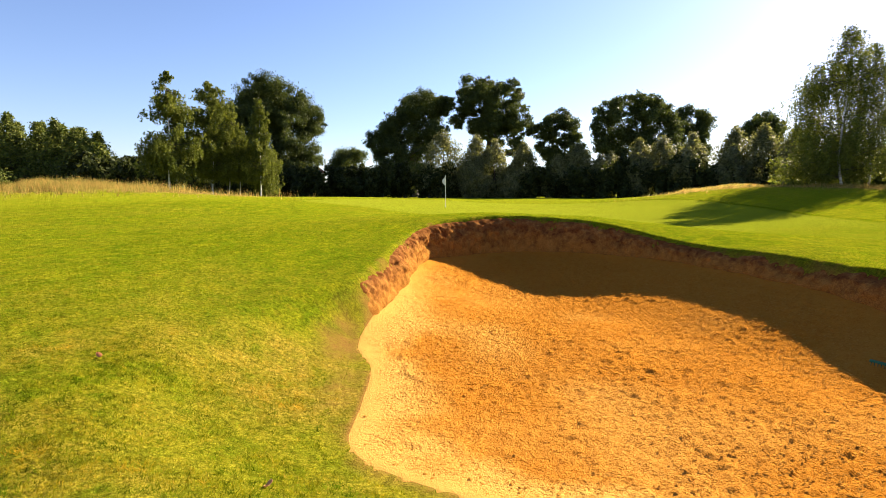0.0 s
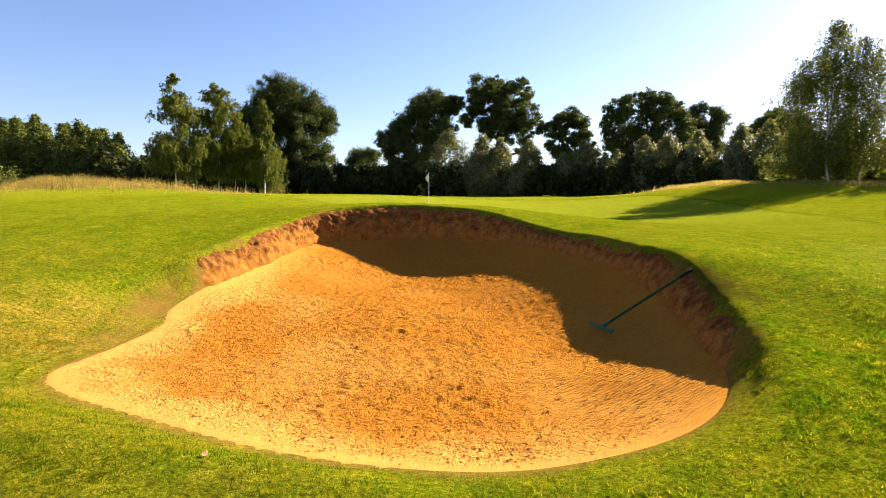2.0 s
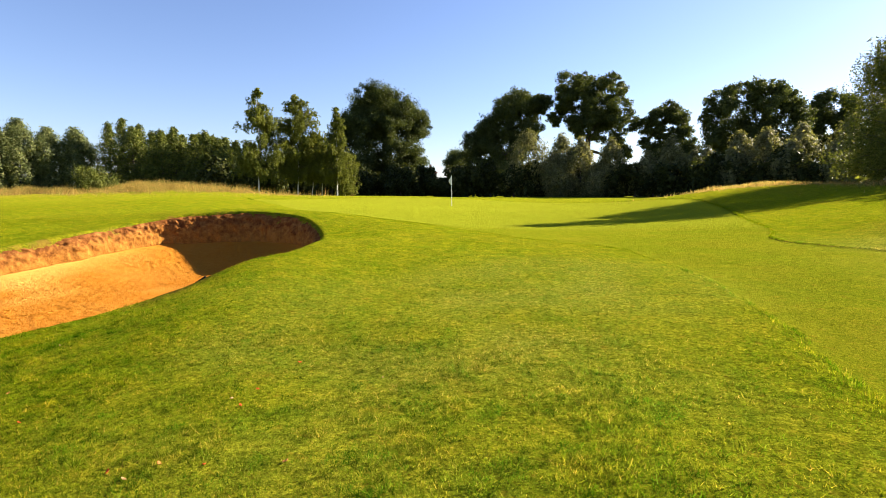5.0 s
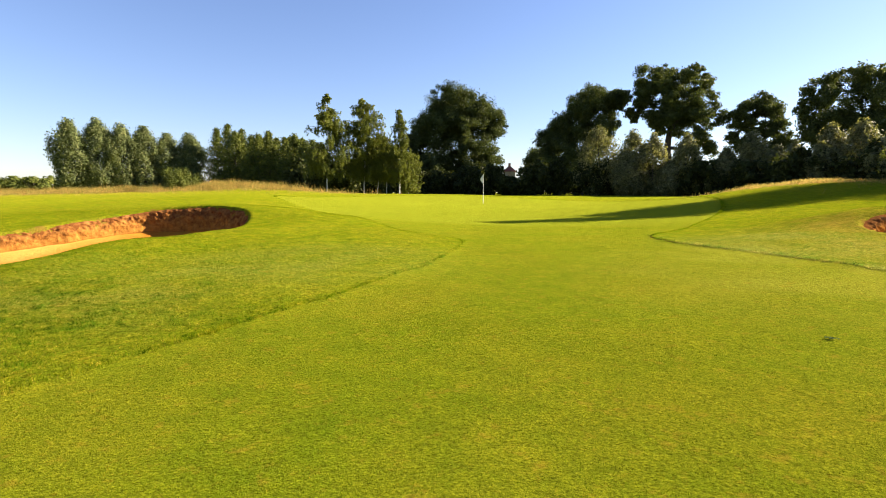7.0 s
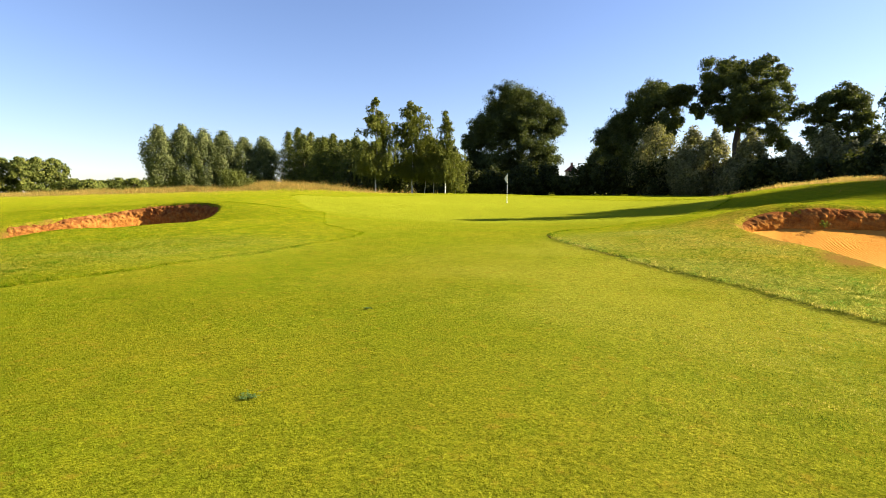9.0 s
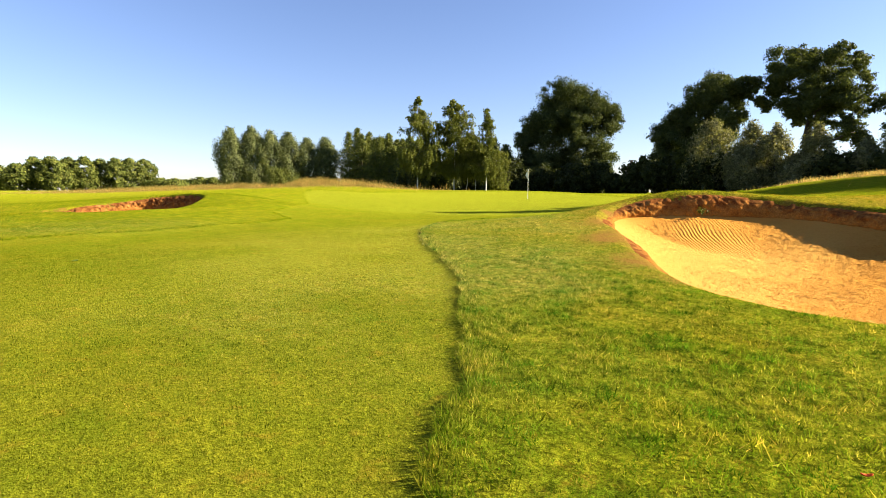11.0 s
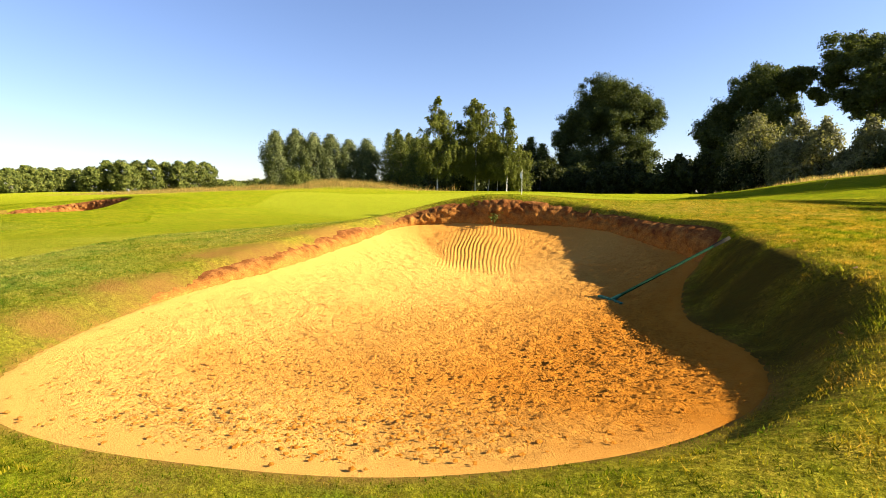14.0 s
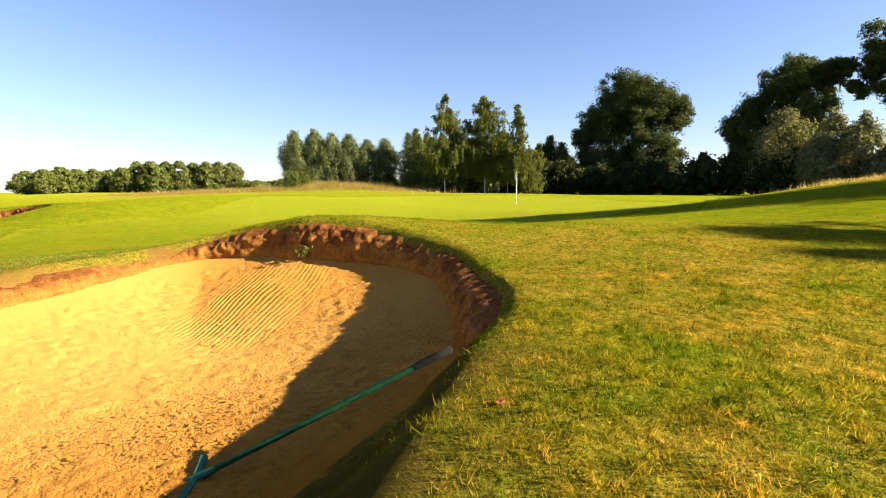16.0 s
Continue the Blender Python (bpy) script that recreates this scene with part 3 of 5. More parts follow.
def marks_b(x, y):
    along = 0.77 * (x - 31) + 0.63 * (y - 19) + 0.07 * np.sin((y - 19) * 2.6)
    lines = along / 0.09 + 0.35 * vnoise(x * 1.5, y * 1.5, 42) + 0.2 * vnoise(x * 5, y * 5, 44)
    amount = np.exp(-((0.77 * (x - 31.6) + 0.63 * (y - 19.7)) / 0.85) ** 4 - ((0.77 * (y - 19.7) - 0.63 * (x - 31.6)) / 1.2) ** 4) * np.clip(0.8 + 0.5 * vnoise(x * 2.2, y * 2.2, 43), 0.3, 1)
    return lines, np.clip(amount, 0, 1)


build_sand(LOOP_A, FLOOR_A, "lumpy orange sand with rake marks in the deeper bunker", marks_a, 21, -0.3, 0.2)
build_sand(LOOP_B, FLOOR_B, "lumpy golden sand with raked slope in the bunker", marks_b, 51, 0.6, -0.55)


def build_clods(loop, floor, count, seed, label, pale=0.3):
    """Loose crumbs of damp sand thrown up by feet and rakes."""
    g = np.random.default_rng(seed)
    lo, hi = loop[:, :2].min(0), loop[:, :2].max(0)
    x, y = g.uniform(lo[0], hi[0], count * 4), g.uniform(lo[1], hi[1], count * 4)
    d, e = outline_distance(x, y, loop)
    keep = (d < -0.08) & (g.uniform(0, 1, len(x)) < np.clip(-d / 0.9, 0.08, 1) * np.clip(0.7 + 0.5 * vnoise(x * 0.45, y * 0.45, seed), 0.15, 1) * (np.clip((x - 31) / 5, 0.12, 1) if floor > -1 else 1))
    x, y, d, e = x[keep][:count], y[keep][:count], d[keep][:count], e[keep][:count]
    n = len(x)
    z = sand_height(d, e[:, 0], floor) + 0.012
    size = np.minimum(0.006 + g.exponential(0.0055, n), 0.022)
    base = np.array([(1, 0, 0), (0.3, 0.95, 0), (-0.8, 0.6, 0), (-0.8, -0.6, 0), (0.3, -0.95, 0), (0, 0, 0.65)])
    v = base[None] * (1 + 0.25 * g.normal(size=(n, 6, 1))) * size[:, None, None]
    a = g.uniform(0, 2 * np.pi, n)
    rx = v[..., 0] * np.cos(a)[:, None] - v[..., 1] * np.sin(a)[:, None]
    ry = v[..., 0] * np.sin(a)[:, None] + v[..., 1] * np.cos(a)[:, None]
    v = np.stack([rx + x[:, None], ry + y[:, None], v[..., 2] + z[:, None]], -1)
    tri = np.array([(0, 1, 5), (1, 2, 5), (2, 3, 5), (3, 4, 5), (4, 0, 5)])
    f = (tri[None] + 6 * np.arange(n)[:, None, None]).reshape(-1, 3)
    # crumbs in the golden bunker go deeper orange towards the same shaded side
    me = mesh_np("sand_clods", v.reshape(-1, 3), f, {"pale": np.repeat(pale * g.uniform(0.5, 1, n) * (np.clip((37.2 - x) / 4.0, 0, 1) if floor > -1 else 1), 6), "loose": np.zeros(6 * n)}, True)
    tagged(part("sand_clods", me, SAND), label, "sand", kind="stuff")


build_clods(LOOP_A, FLOOR_A, 26000, 81, "loose crumbs of damp orange sand")
build_clods(LOOP_B, FLOOR_B, 26000, 82, "loose crumbs of golden sand", 0.95)


def build_face(loop, rows, floor, label, seed):
    """The bare earth face of a bunker along a run of its outline."""
    fine = smooth_loop(rows, 44)
    d = np.roll(fine[:, :2], -1, 0) - np.roll(fine[:, :2], 1, 0)
    nrm = np.stack([d[:, 1], -d[:, 0]], -1)
    nrm /= np.linalg.norm(nrm, axis=1)[:, None]
    levels = 26
    u = np.linspace(-0.12, 1.0, levels)
    P = fine[:, None, :2] + nrm[:, None] * (fine[:, 3] * 1.0)[:, None, None] * np.clip(u, 0, 1)[None, :, None]
    lip = fine[:, :2] + nrm * fine[:, 3:4]
    zt = base_height(lip[:, 0], lip[:, 1]) - 0.05
    zb = fine[:, 2]
    h = bank_profile(np.clip(u, 0, 1), 1.0)
    Z = zb[:, None] + (zt - zb)[:, None] * h[None] + np.minimum(u, 0)[None] * 1.2
    s = np.cumsum(np.linalg.norm(np.roll(fine[:, :2], -1, 0) - fine[:, :2], axis=1))[:, None]
    out = 0.06 + 0.09 * fbm(s * 1.5, Z * 2.0, 3, seed) + 0.045 * vnoise(s * 8, Z * 11, seed + 7) + 0.03 * vnoise(s * 23, Z * 25, seed + 8)
    out = out + 0.10 * (1 - np.clip(u, 0, 1))[None] ** 2
    fade = np.clip((0.62 - fine[:, 3]) / 0.14, 0, 1) * np.clip(((zt - zb) - 0.02) / 0.14, 0, 1)
    out = (np.clip(out, 0.0, 0.3) * fade[:, None] - 0.12 * (1 - fade[:, None])) * np.clip(1.15 - np.abs(u - 0.5) * 1.2, 0, 1)[None]
    P = P - nrm[:, None] * out[..., None]
    V = np.concatenate([P, Z[..., None]], -1)
    n = len(fine)
    i, j = np.meshgrid(np.arange(n), np.arange(levels - 1), indexing="ij")
    i2 = (i + 1) % n
    f = np.stack([i * levels + j, i2 * levels + j, i2 * levels + j + 1, i * levels + j + 1], -1)
    f = f[fade > 0.3].reshape(-1, 4)
    low = np.broadcast_to(1 - np.clip(u, 0, 1), (n, levels)).ravel()
    me = mesh_np("bunker_face", V.reshape(-1, 3), f, {"low": low}, True)
    tagged(part("bunker_face", me, EARTH), label, "earth bank", kind="structure")


build_face(LOOP_A, BUNKER_A, FLOOR_A, "crumbling brown earth face under the turf lip", 61)
build_face(LOOP_B, BUNKER_B, FLOOR_B, "crumbling reddish earth face under the turf lip", 71)


# ---- grass blades ----
rng = np.random.default_rng(7)


def blades(name, x, y, z, height, width, dry, mat, label, lean=0.45):
    """One triangle a blade, each leaning its own way."""
    n = len(x)
    a = rng.uniform(0, 2 * np.pi, n)
    b = rng.uniform(0, 2 * np.pi, n)
    k = lean * height * rng.uniform(0.2, 1.6, n)
    dx, dy = np.cos(a) * width / 2, np.sin(a) * width / 2
    v = np.empty((n, 3, 3))
    v[:, 0] = np.stack([x - dx, y - dy, z - 0.01], -1)
    v[:, 1] = np.stack([x + dx, y + dy, z - 0.01], -1)
    v[:, 2] = np.stack([x + np.cos(b) * k, y + np.sin(b) * k, z + height], -1)
    me = mesh_np(name, v.reshape(-1, 3), np.arange(3 * n).reshape(-1, 3), {"dry": np.repeat(dry, 3), "dew": np.repeat(sheen_mask(x, y), 3)})
    return tagged(part(name, me, mat), label, "grass", kind="stuff")


def sow(patches):
    xs, ys = [], []
    for x0, x1, y0, y1, density in patches:
        n = int((x1 - x0) * (y1 - y0) * density)
        xs.append(rng.uniform(x0, x1, n))
        ys.append(rng.uniform(y0, y1, n))
    x, y = np.concatenate(xs), np.concatenate(ys)
    return x + rng.normal(size=len(x)) * 0.8, y + rng.normal(size=len(y)) * 0.8


def grow_turf():
    x, y = sow([(-5, 0, 1.5, 7, 3000), (-8, -5, 2, 9, 1100), (-5, 0, 7, 10, 1100), (0, 10, 0.6, 4.3, 2500), (8, 17, 0.8, 5.5, 3300), (8, 17, 5.5, 12, 800), (16, 24, 1.2, 6, 1300), (24, 33, 2.6, 8, 1200),
                (30, 39, 5.2, 12, 3400), (37, 43, 9.5, 17, 2300), (36.5, 41.5, 17, 23, 4200), (36, 42, 23, 27, 1200), (29, 37, 20.5, 26, 700), (-8, 0, 10, 18, 350), (0, 10, 15, 22, 350), (26.5, 32, 12, 21, 900)])
    d, edge, width, floor = bunkers(x, y)
    keep = (d > np.where(width < 0.6, width * 0.9, 0.06)) & (np.maximum(bare_spots(x, y), shaded_earth(x, y)) < rng.uniform(0.15, 0.8, len(x)))
    x, y = x[keep], y[keep]
    z = turf_height(x, y)
    short = short_mask(x, y) > 0.5
    dry = dry_mask(x, y)
    tall = np.where(rng.uniform(0, 1, len(x)) < 0.1, 1.5, 1.0) * rng.uniform(0.025, 0.06, len(x)) * np.clip(0.75 + 0.25 * vnoise(x * 1.8, y * 1.8, 31) + 0.45 * vnoise(x * 6, y * 6, 32), 0.4, 1.4)
    rim, wide = d[keep], width[keep]
    tall = 0.78 * tall * np.where(wide < 0.6, 1.0, np.clip(rim / 0.7, 0.22, 1))
    dry = np.maximum(dry, np.where(wide < 0.6, 0, 0.8 * np.clip(1 - rim / 0.6, 0, 1)))
    r = ~short
    blades("rough_grass", x[r], y[r], z[r] + np.where(rim[r] > 0.3, 0.045, 0.0), tall[r], rng.uniform(0.006, 0.011, r.sum()), dry[r], BLADE, "yellow-green rough grass with straw-coloured blades", 1.2)
    s = short
    blades("fairway_grass", x[s], y[s], z[s], rng.uniform(0.008, 0.02, s.sum()), rng.uniform(0.004, 0.007, s.sum()), dry[s], SHORT_BLADE, "closely mown bright green fairway grass")


grow_turf()


def grow_lip(loop_nodes, label):
    """Longer turf that hangs over a bunker's rim."""
    fine = smooth_loop(loop_nodes, 16)
    d = np.roll(fine[:, :2], -1, 0) - np.roll(fine[:, :2], 1, 0)
    nrm = np.stack([d[:, 1], -d[:, 0]], -1) / np.linalg.norm(d, axis=1)[:, None]
    i = rng.integers(0, len(fine), 15000)
    t = rng.uniform(0, 1, len(i))[:, None]
    j = (i + 1) % len(fine)
    p = fine[i, :2] * (1 - t) + fine[j, :2] * t
    w = fine[i, 3]
    off = np.where(w < 0.6, w * 0.85 + rng.exponential(0.12, len(i)), rng.exponential(0.22, len(i)) + 0.02)
    p = p + nrm[i] * off[:, None]
    z = turf_height(p[:, 0], p[:, 1])
    blades("lip_grass", p[:, 0], p[:, 1], z, np.where(w < 0.6, rng.uniform(0.015, 0.045, len(i)), rng.uniform(0.006, 0.02, len(i))), rng.uniform(0.005, 0.009, len(i)), dry_mask(p[:, 0], p[:, 1]), BLADE, label, 0.8)


grow_lip(BUNKER_A, "longer green grass along the bunker rim")
grow_lip(BUNKER_B, "dry grass along the bunker rim")


def grow_mown_edge():
    """The thicker first row of rough beside the mown edge."""
    n = 60000
    i = rng.integers(0, len(LOOP_M), n)
    j = (i + 1) % len(LOOP_M)
    t = rng.uniform(0, 1, n)[:, None]
    p = LOOP_M[i, :2] * (1 - t) + LOOP_M[j, :2] * t
    p = p[(p[:, 1] > 1) & (p[:, 1] < 72)]
    q = p + rng.normal(size=p.shape) * 0.12
    q = q[(short_mask(q[:, 0], q[:, 1]) < 0.5) & (rng.uniform(0, 1, len(q)) < np.where((q[:, 0] < 20) & (q[:, 1] > 12), 0.3, 1.0))]
    z = turf_height(q[:, 0], q[:, 1])
    blades("edge_grass", q[:, 0], q[:, 1], z, rng.uniform(0.05, 0.10, len(q)) * np.where(q[:, 1] > 34, 1.7, 1.0), rng.uniform(0.008, 0.014, len(q)) * np.where(q[:, 1] > 34, 2.0, 1.0), 0.3 * dry_mask(q[:, 0], q[:, 1]), BLADE, "thicker dark grass along the mown edge", 0.4)
    # shadow line on the fairway side, drawn as dark blades
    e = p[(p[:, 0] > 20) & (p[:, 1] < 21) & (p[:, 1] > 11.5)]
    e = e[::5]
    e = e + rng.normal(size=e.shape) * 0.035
    blades("edge_shade", e[:, 0], e[:, 1], turf_height(e[:, 0], e[:, 1]), rng.uniform(0.03, 0.06, len(e)), rng.uniform(0.012, 0.03, len(e)), np.zeros(len(e)), SHADE_BLADE, "dark brown blades painting a shadow line along the mown edge", 0.5)


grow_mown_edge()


def grow_fescue():
    xs, ys, hs = [], [], []
    for cx, cy, sx, sy, n, top in ((-47, 56, 9, 4.0, 50000, 1.45), (-70, 50, 14, 5, 40000, 1.3), (-30, 62, 5, 1.6, 5000, 0.5), (-100, 46, 20, 6, 20000, 0.9), (33.5, 59, 3.2, 1.2, 9000, 0.6), (42, 58.5, 6, 2.0, 15000, 0.6), (52, 52, 7, 3, 12000, 0.7)):
        x = rng.normal(cx, sx, n)
        y = rng.normal(cy, sy, n) + (cx - x) * (-0.25 if cx < -20 else 0.1)
        clump = vnoise(x * 0.35, y * 0.35, 33) + 0.6 * vnoise(x * 1.1, y * 1.1, 34)
        keep = clump > rng.uniform(-0.9, 0.5, n)
        x, y, clump = x[keep], y[keep], clump[keep]
        xs.append(x)
        ys.append(y)
        hs.append(top * rng.uniform(0.3, 1.0, len(x)) * (0.75 + 0.35 * clump))
    x, y, h = np.concatenate(xs), np.concatenate(ys), np.concatenate(hs)
    blades("fescue", x, y, base_height(x, y), h, rng.uniform(0.02, 0.05, len(x)), rng.uniform(0, 1, len(x)), FESCUE, "tall dry straw-coloured fescue on the mounds", 0.35)


grow_fescue()


# ---- trees ----
def leaf_quads(c, size, out=None, loose=0.75):
    """A small leafy sprig at each centre, its face turned outwards where a way out is given."""
    n = len(c)
    face = rng.normal(size=(n, 3))
    if out is not None:
        face = out + loose * face
    face /= np.linalg.norm(face, axis=1)[:, None] + 1e-9
    a = np.cross(face, rng.normal(size=(n, 3)))
    a /= np.linalg.norm(a, axis=1)[:, None] + 1e-9
    b = np.cross(face, a)
    s = (1.2 * size * rng.uniform(0.6, 1.3, n))[:, None]
    v = np.stack([c - a * s, c + b * s * 0.75 + a * s * 0.35, c + a * s * 0.9 - b * s * 0.45], 1)
    return v.reshape(-1, 3), np.arange(3 * n).reshape(-1, 3)


def lobe_leaves(lobes, size, cover=1.1, squash=0.85):
    """Leaves in tufts round the surface of each lobe of a crown."""
    pts, outs = [], []
    for cx, cy, cz, r in lobes:
        tufts = 11
        d = rng.normal(size=(tufts, 3))
        d[:, 2] += 0.2
        d /= np.linalg.norm(d, axis=1)[:, None]
        tuft = d * (r * rng.uniform(0.55, 0.98, tufts))[:, None]
        n = int(cover * 4 * np.pi * r * r / (1.3 * size * size) / tufts) + 4
        q = (tuft[:, None] + np.clip(rng.normal(size=(tufts, n, 3)), -1.9, 1.9) * (r * rng.uniform(0.16, 0.30, tufts))[:, None, None]).reshape(-1, 3)
        own = q - np.repeat(tuft, n, 0)
        way = q / (np.linalg.norm(q, axis=1)[:, None] + 1e-9) + 0.8 * own / (np.linalg.norm(own, axis=1)[:, None] + 1e-9)
        pts.append(np.array([cx, cy, cz]) + q * np.array([1, 1, squash]))
        outs.append(way / (np.linalg.norm(way, axis=1)[:, None] + 1e-9))
    return leaf_quads(np.concatenate(pts), size, np.concatenate(outs))


def limb_set(lobes, trunk_h, trunk_r, seed, twigs=3, limbs=11):
    """A trunk whose limbs fork on their way out to the lobes."""
    r = np.random.default_rng(seed)
    top = max(l[2] for l in lobes) * 0.8
    n = 9
    zz = np.linspace(0, top, n)
    trunk = np.stack([0.25 * trunk_r * np.cumsum(r.normal(size=n)) * (zz / top), 0.25 * trunk_r * np.cumsum(r.normal(size=n)) * (zz / top), zz], -1)
    rad = trunk_r * (1 - 0.85 * (zz / top)) * np.where(zz < 1, 1.25, 1.0)
    pieces = [tube(trunk, rad, 8)]
    fork = np.linspace(min(trunk_h, 0.6 * top), top, 12)
    nodes = [(np.array([np.interp(z, zz, trunk[:, 0]), np.interp(z, zz, trunk[:, 1]), z]), 0.75 * float(np.interp(z, zz, rad))) for z in fork]
    ends = lobes[:: max(1, len(lobes) // limbs)]
    for cx, cy, cz, lr in sorted(ends, key=lambda l: math.hypot(l[0], l[1]) + 0.4 * abs(l[2] - trunk_h)):
        e = np.array([cx, cy, cz])
        s, thick = min(nodes, key=lambda q: np.linalg.norm(e - q[0]) + 1.6 * max(0.0, q[0][2] - e[2] + 1.0))
        reach = np.linalg.norm(e - s)
        t = np.linspace(0, 1, 6)[:, None]
        mid = s + (e - s) * t + np.array([0, 0, 1]) * np.sin(t * np.pi) * reach * r.uniform(-0.14, 0.10) + r.normal(size=(6, 3)) * 0.05 * reach * np.sin(t * np.pi)
        w = min(thick * 0.85, trunk_r * 0.42) * (1 - 0.7 * t[:, 0])
        pieces.append(tube(mid, w, 6 if twigs else 4))
        nodes += [(mid[i], float(w[i])) for i in range(2, 6)]
        for _ in range(twigs):
            q = mid[4] + r.normal(size=3) * lr * 0.7
            pieces.append(tube(np.linspace(mid[4], q, 4), w[4] * np.array([0.7, 0.5, 0.3, 0.1]), 5))
    return joined(pieces)


def tree(name, x, y, lobes, trunk_h, trunk_r, leaf, leaf_mat, bark, label, turn=0.0, cover=1.1, seed=1, squash=0.85, category="tree", group="", limbs=11):
    """A tree: tapered trunk with limbs, and a crown of leaf tufts on lobes."""
    z = float(base_height(np.array([float(x)]), np.array([float(y)]))[0])
    root = new(name)
    root.matrix_world = pose(x, y, z - 0.1, 0, 0, turn)
    v, f = limb_set(lobes, trunk_h, trunk_r, seed, 3 if category == "tree" else 0, limbs)
    part("trunk", mesh_np("trunk", v, f, None, True), bark, root)
    v, f = lobe_leaves(lobes, leaf, cover, squash)
    part("crown", mesh_np("crown", v, f), leaf_mat, root)
    return tagged(root, label, category, group)


def facing(x, y, ex=20.0, ey=4.0):
    """Turn of a tree whose broad side faces the fairway, in degrees."""
    return -math.degrees(math.atan2(x - ex, y - ey))


def spread_lobes(flat, seed, k=1.0, dense=True):
    """Boughs given as (across, height, radius), set at uneven depths; a dense crown has others behind and between them."""
    r = np.random.default_rng(seed)
    half = max(abs(u) for u, h, rad in flat)
    out = []
    for n, (u, h, rad) in enumerate(flat):
        deep = 0.55 * half * math.sqrt(max(0.05, 1 - (u / (half * 1.1)) ** 2))
        y = r.uniform(-1, 1) * deep
        out.append((u, y, h, rad * k))
        near = sorted(flat, key=lambda q: math.hypot(q[0] - u, q[1] - h))[1:4]
        if dense:
            out.append((u * 0.93, -y - 0.3 * deep, h - 0.3 * rad, rad * k * 0.95))
        if dense or n % 5:
            for u1, h1, r1 in near[::2] if dense else near[:2]:
                out.append(((u + u1) / 2, r.uniform(-0.7, 0.7) * deep, (h + h1) / 2 - 0.2, (0.8 if dense else 0.95) * k * min(rad, r1)))
        if not dense:
            out.append((u * 0.92 + r.normal() * 0.7, -y, h - 0.4 * rad + r.normal() * 0.5, rad * k * 0.8))
    return out


# broad oaks beyond the green: across, height, radius of each bough's foliage
OAK_1 = [(-1.5, 33.6, 3.1), (-5.7, 32.8, 2.3), (2.5, 31.9, 2.7), (-7.8, 29.7, 2.7), (-3.2, 29.6, 3.3), (1.8, 28.0, 2.9), (-11.1, 25.6, 2.7), (-13.8, 22.9, 2.5), (-8.2, 23.6, 3.1), (-15.4, 19.1, 2.5), (-17.2, 16.9, 1.9), (-11.7, 18.3, 3.3), (7.6, 30.3, 1.9), (9.5, 28.6, 2.7), (12.0, 25.4, 2.9), (14.0, 22.0, 2.1), (10.6, 20.7, 2.9), (7.1, 24.9, 2.5), (-0.3, 20.5, 3.3), (-5.7, 17.9, 3.5), (4.2, 16.7, 3.3), (8.6, 14.0, 3.3), (11.5, 10.3, 2.7), (6.0, 8.6, 3.5), (-0.8, 11.6, 3.9), (-8.1, 11.0, 3.9), (-14.6, 12.4, 2.7), (-4.6, 5.6, 3.9), (3.5, 4.4, 3.5), (10.3, 3.9, 2.7), (-11.5, 5.6, 3.5), (0.8, 24.0, 3.0), (-3.6, 25.0, 2.8), (3.6, 22.6, 2.6), (5.6, 27.6, 2.2), (-7.0, 27.0, 2.4)]
OAK_2 = [(2.1, 28.6, 2.4), (-0.8, 27.6, 2.1), (-3.4, 25.6, 2.1), (4.9, 27.5, 2.1), (8.4, 28.8, 1.4), (11.2, 28.0, 1.2), (9.9, 25.8, 1.4), (6.4, 25.2, 2.1), (1.8, 24.2, 2.7), (-2.8, 22.6, 2.8), (-6.7, 21.8, 2.1), (-8.4, 19.3, 2.1), (-11.5, 17.6, 1.8), (-13.3, 15.6, 1.3), (-10.6, 14.3, 1.5), (-4.2, 17.8, 2.8), (1.2, 19.2, 2.7), (5.8, 20.9, 2.4), (8.1, 19.5, 1.1), (4.9, 16.7, 2.2), (-7.3, 15.4, 2.5), (-2.5, 12.8, 2.9), (2.4, 13.5, 2.6), (-10.1, 11.9, 1.7), (-7.1, 8.8, 3.0), (-0.8, 7.4, 3.3)]
OAK_3 = [(-7.0, 32.7, 1.8), (-7.6, 29.9, 1.8), (-2.1, 33.2, 1.8), (0.1, 32.1, 1.8), (3.3, 33.0, 1.5), (5.4, 32.2, 1.2), (7.1, 32.5, 0.7), (-3.6, 30.8, 1.8), (1.5, 29.0, 1.9), (-5.0, 27.9, 1.8), (5.1, 28.1, 1.8), (9.4, 30.5, 1.2), (8.1, 28.8, 1.2), (10.6, 26.1, 1.0), (6.6, 25.1, 1.9), (2.9, 24.6, 2.1), (-1.5, 24.3, 1.8), (-6.5, 25.2, 1.8), (-8.9, 23.7, 1.4), (-11.0, 23.1, 0.9), (10.2, 22.0, 1.4), (13.4, 21.6, 1.1), (15.2, 20.8, 0.9), (7.6, 20.6, 1.8), (3.8, 20.1, 1.9), (11.8, 19.2, 1.2), (-0.5, 21.0, 1.7), (-5.0, 21.3, 1.5), (1.4, 18.0, 1.3), (-2.3, 18.0, 1.2), (5.9, 17.7, 0.9), (9.3, 13.8, 1.3), (10.8, 12.1, 1.5), (-3.6, 19.2, 1.3), (8.6, 16.8, 1.3), (3.8, 16.6, 1.2), (1.2, 21.8, 1.8), (4.6, 22.6, 1.7), (-2.8, 21.9, 1.6), (0.8, 26.5, 1.8), (6.5, 22.8, 1.6), (-8.0, 27.0, 1.3), (4.0, 30.6, 1.6), (-9.6, 21.6, 1.0), (-1.0, 28.0, 1.5), (6.8, 15.2, 1.2)]
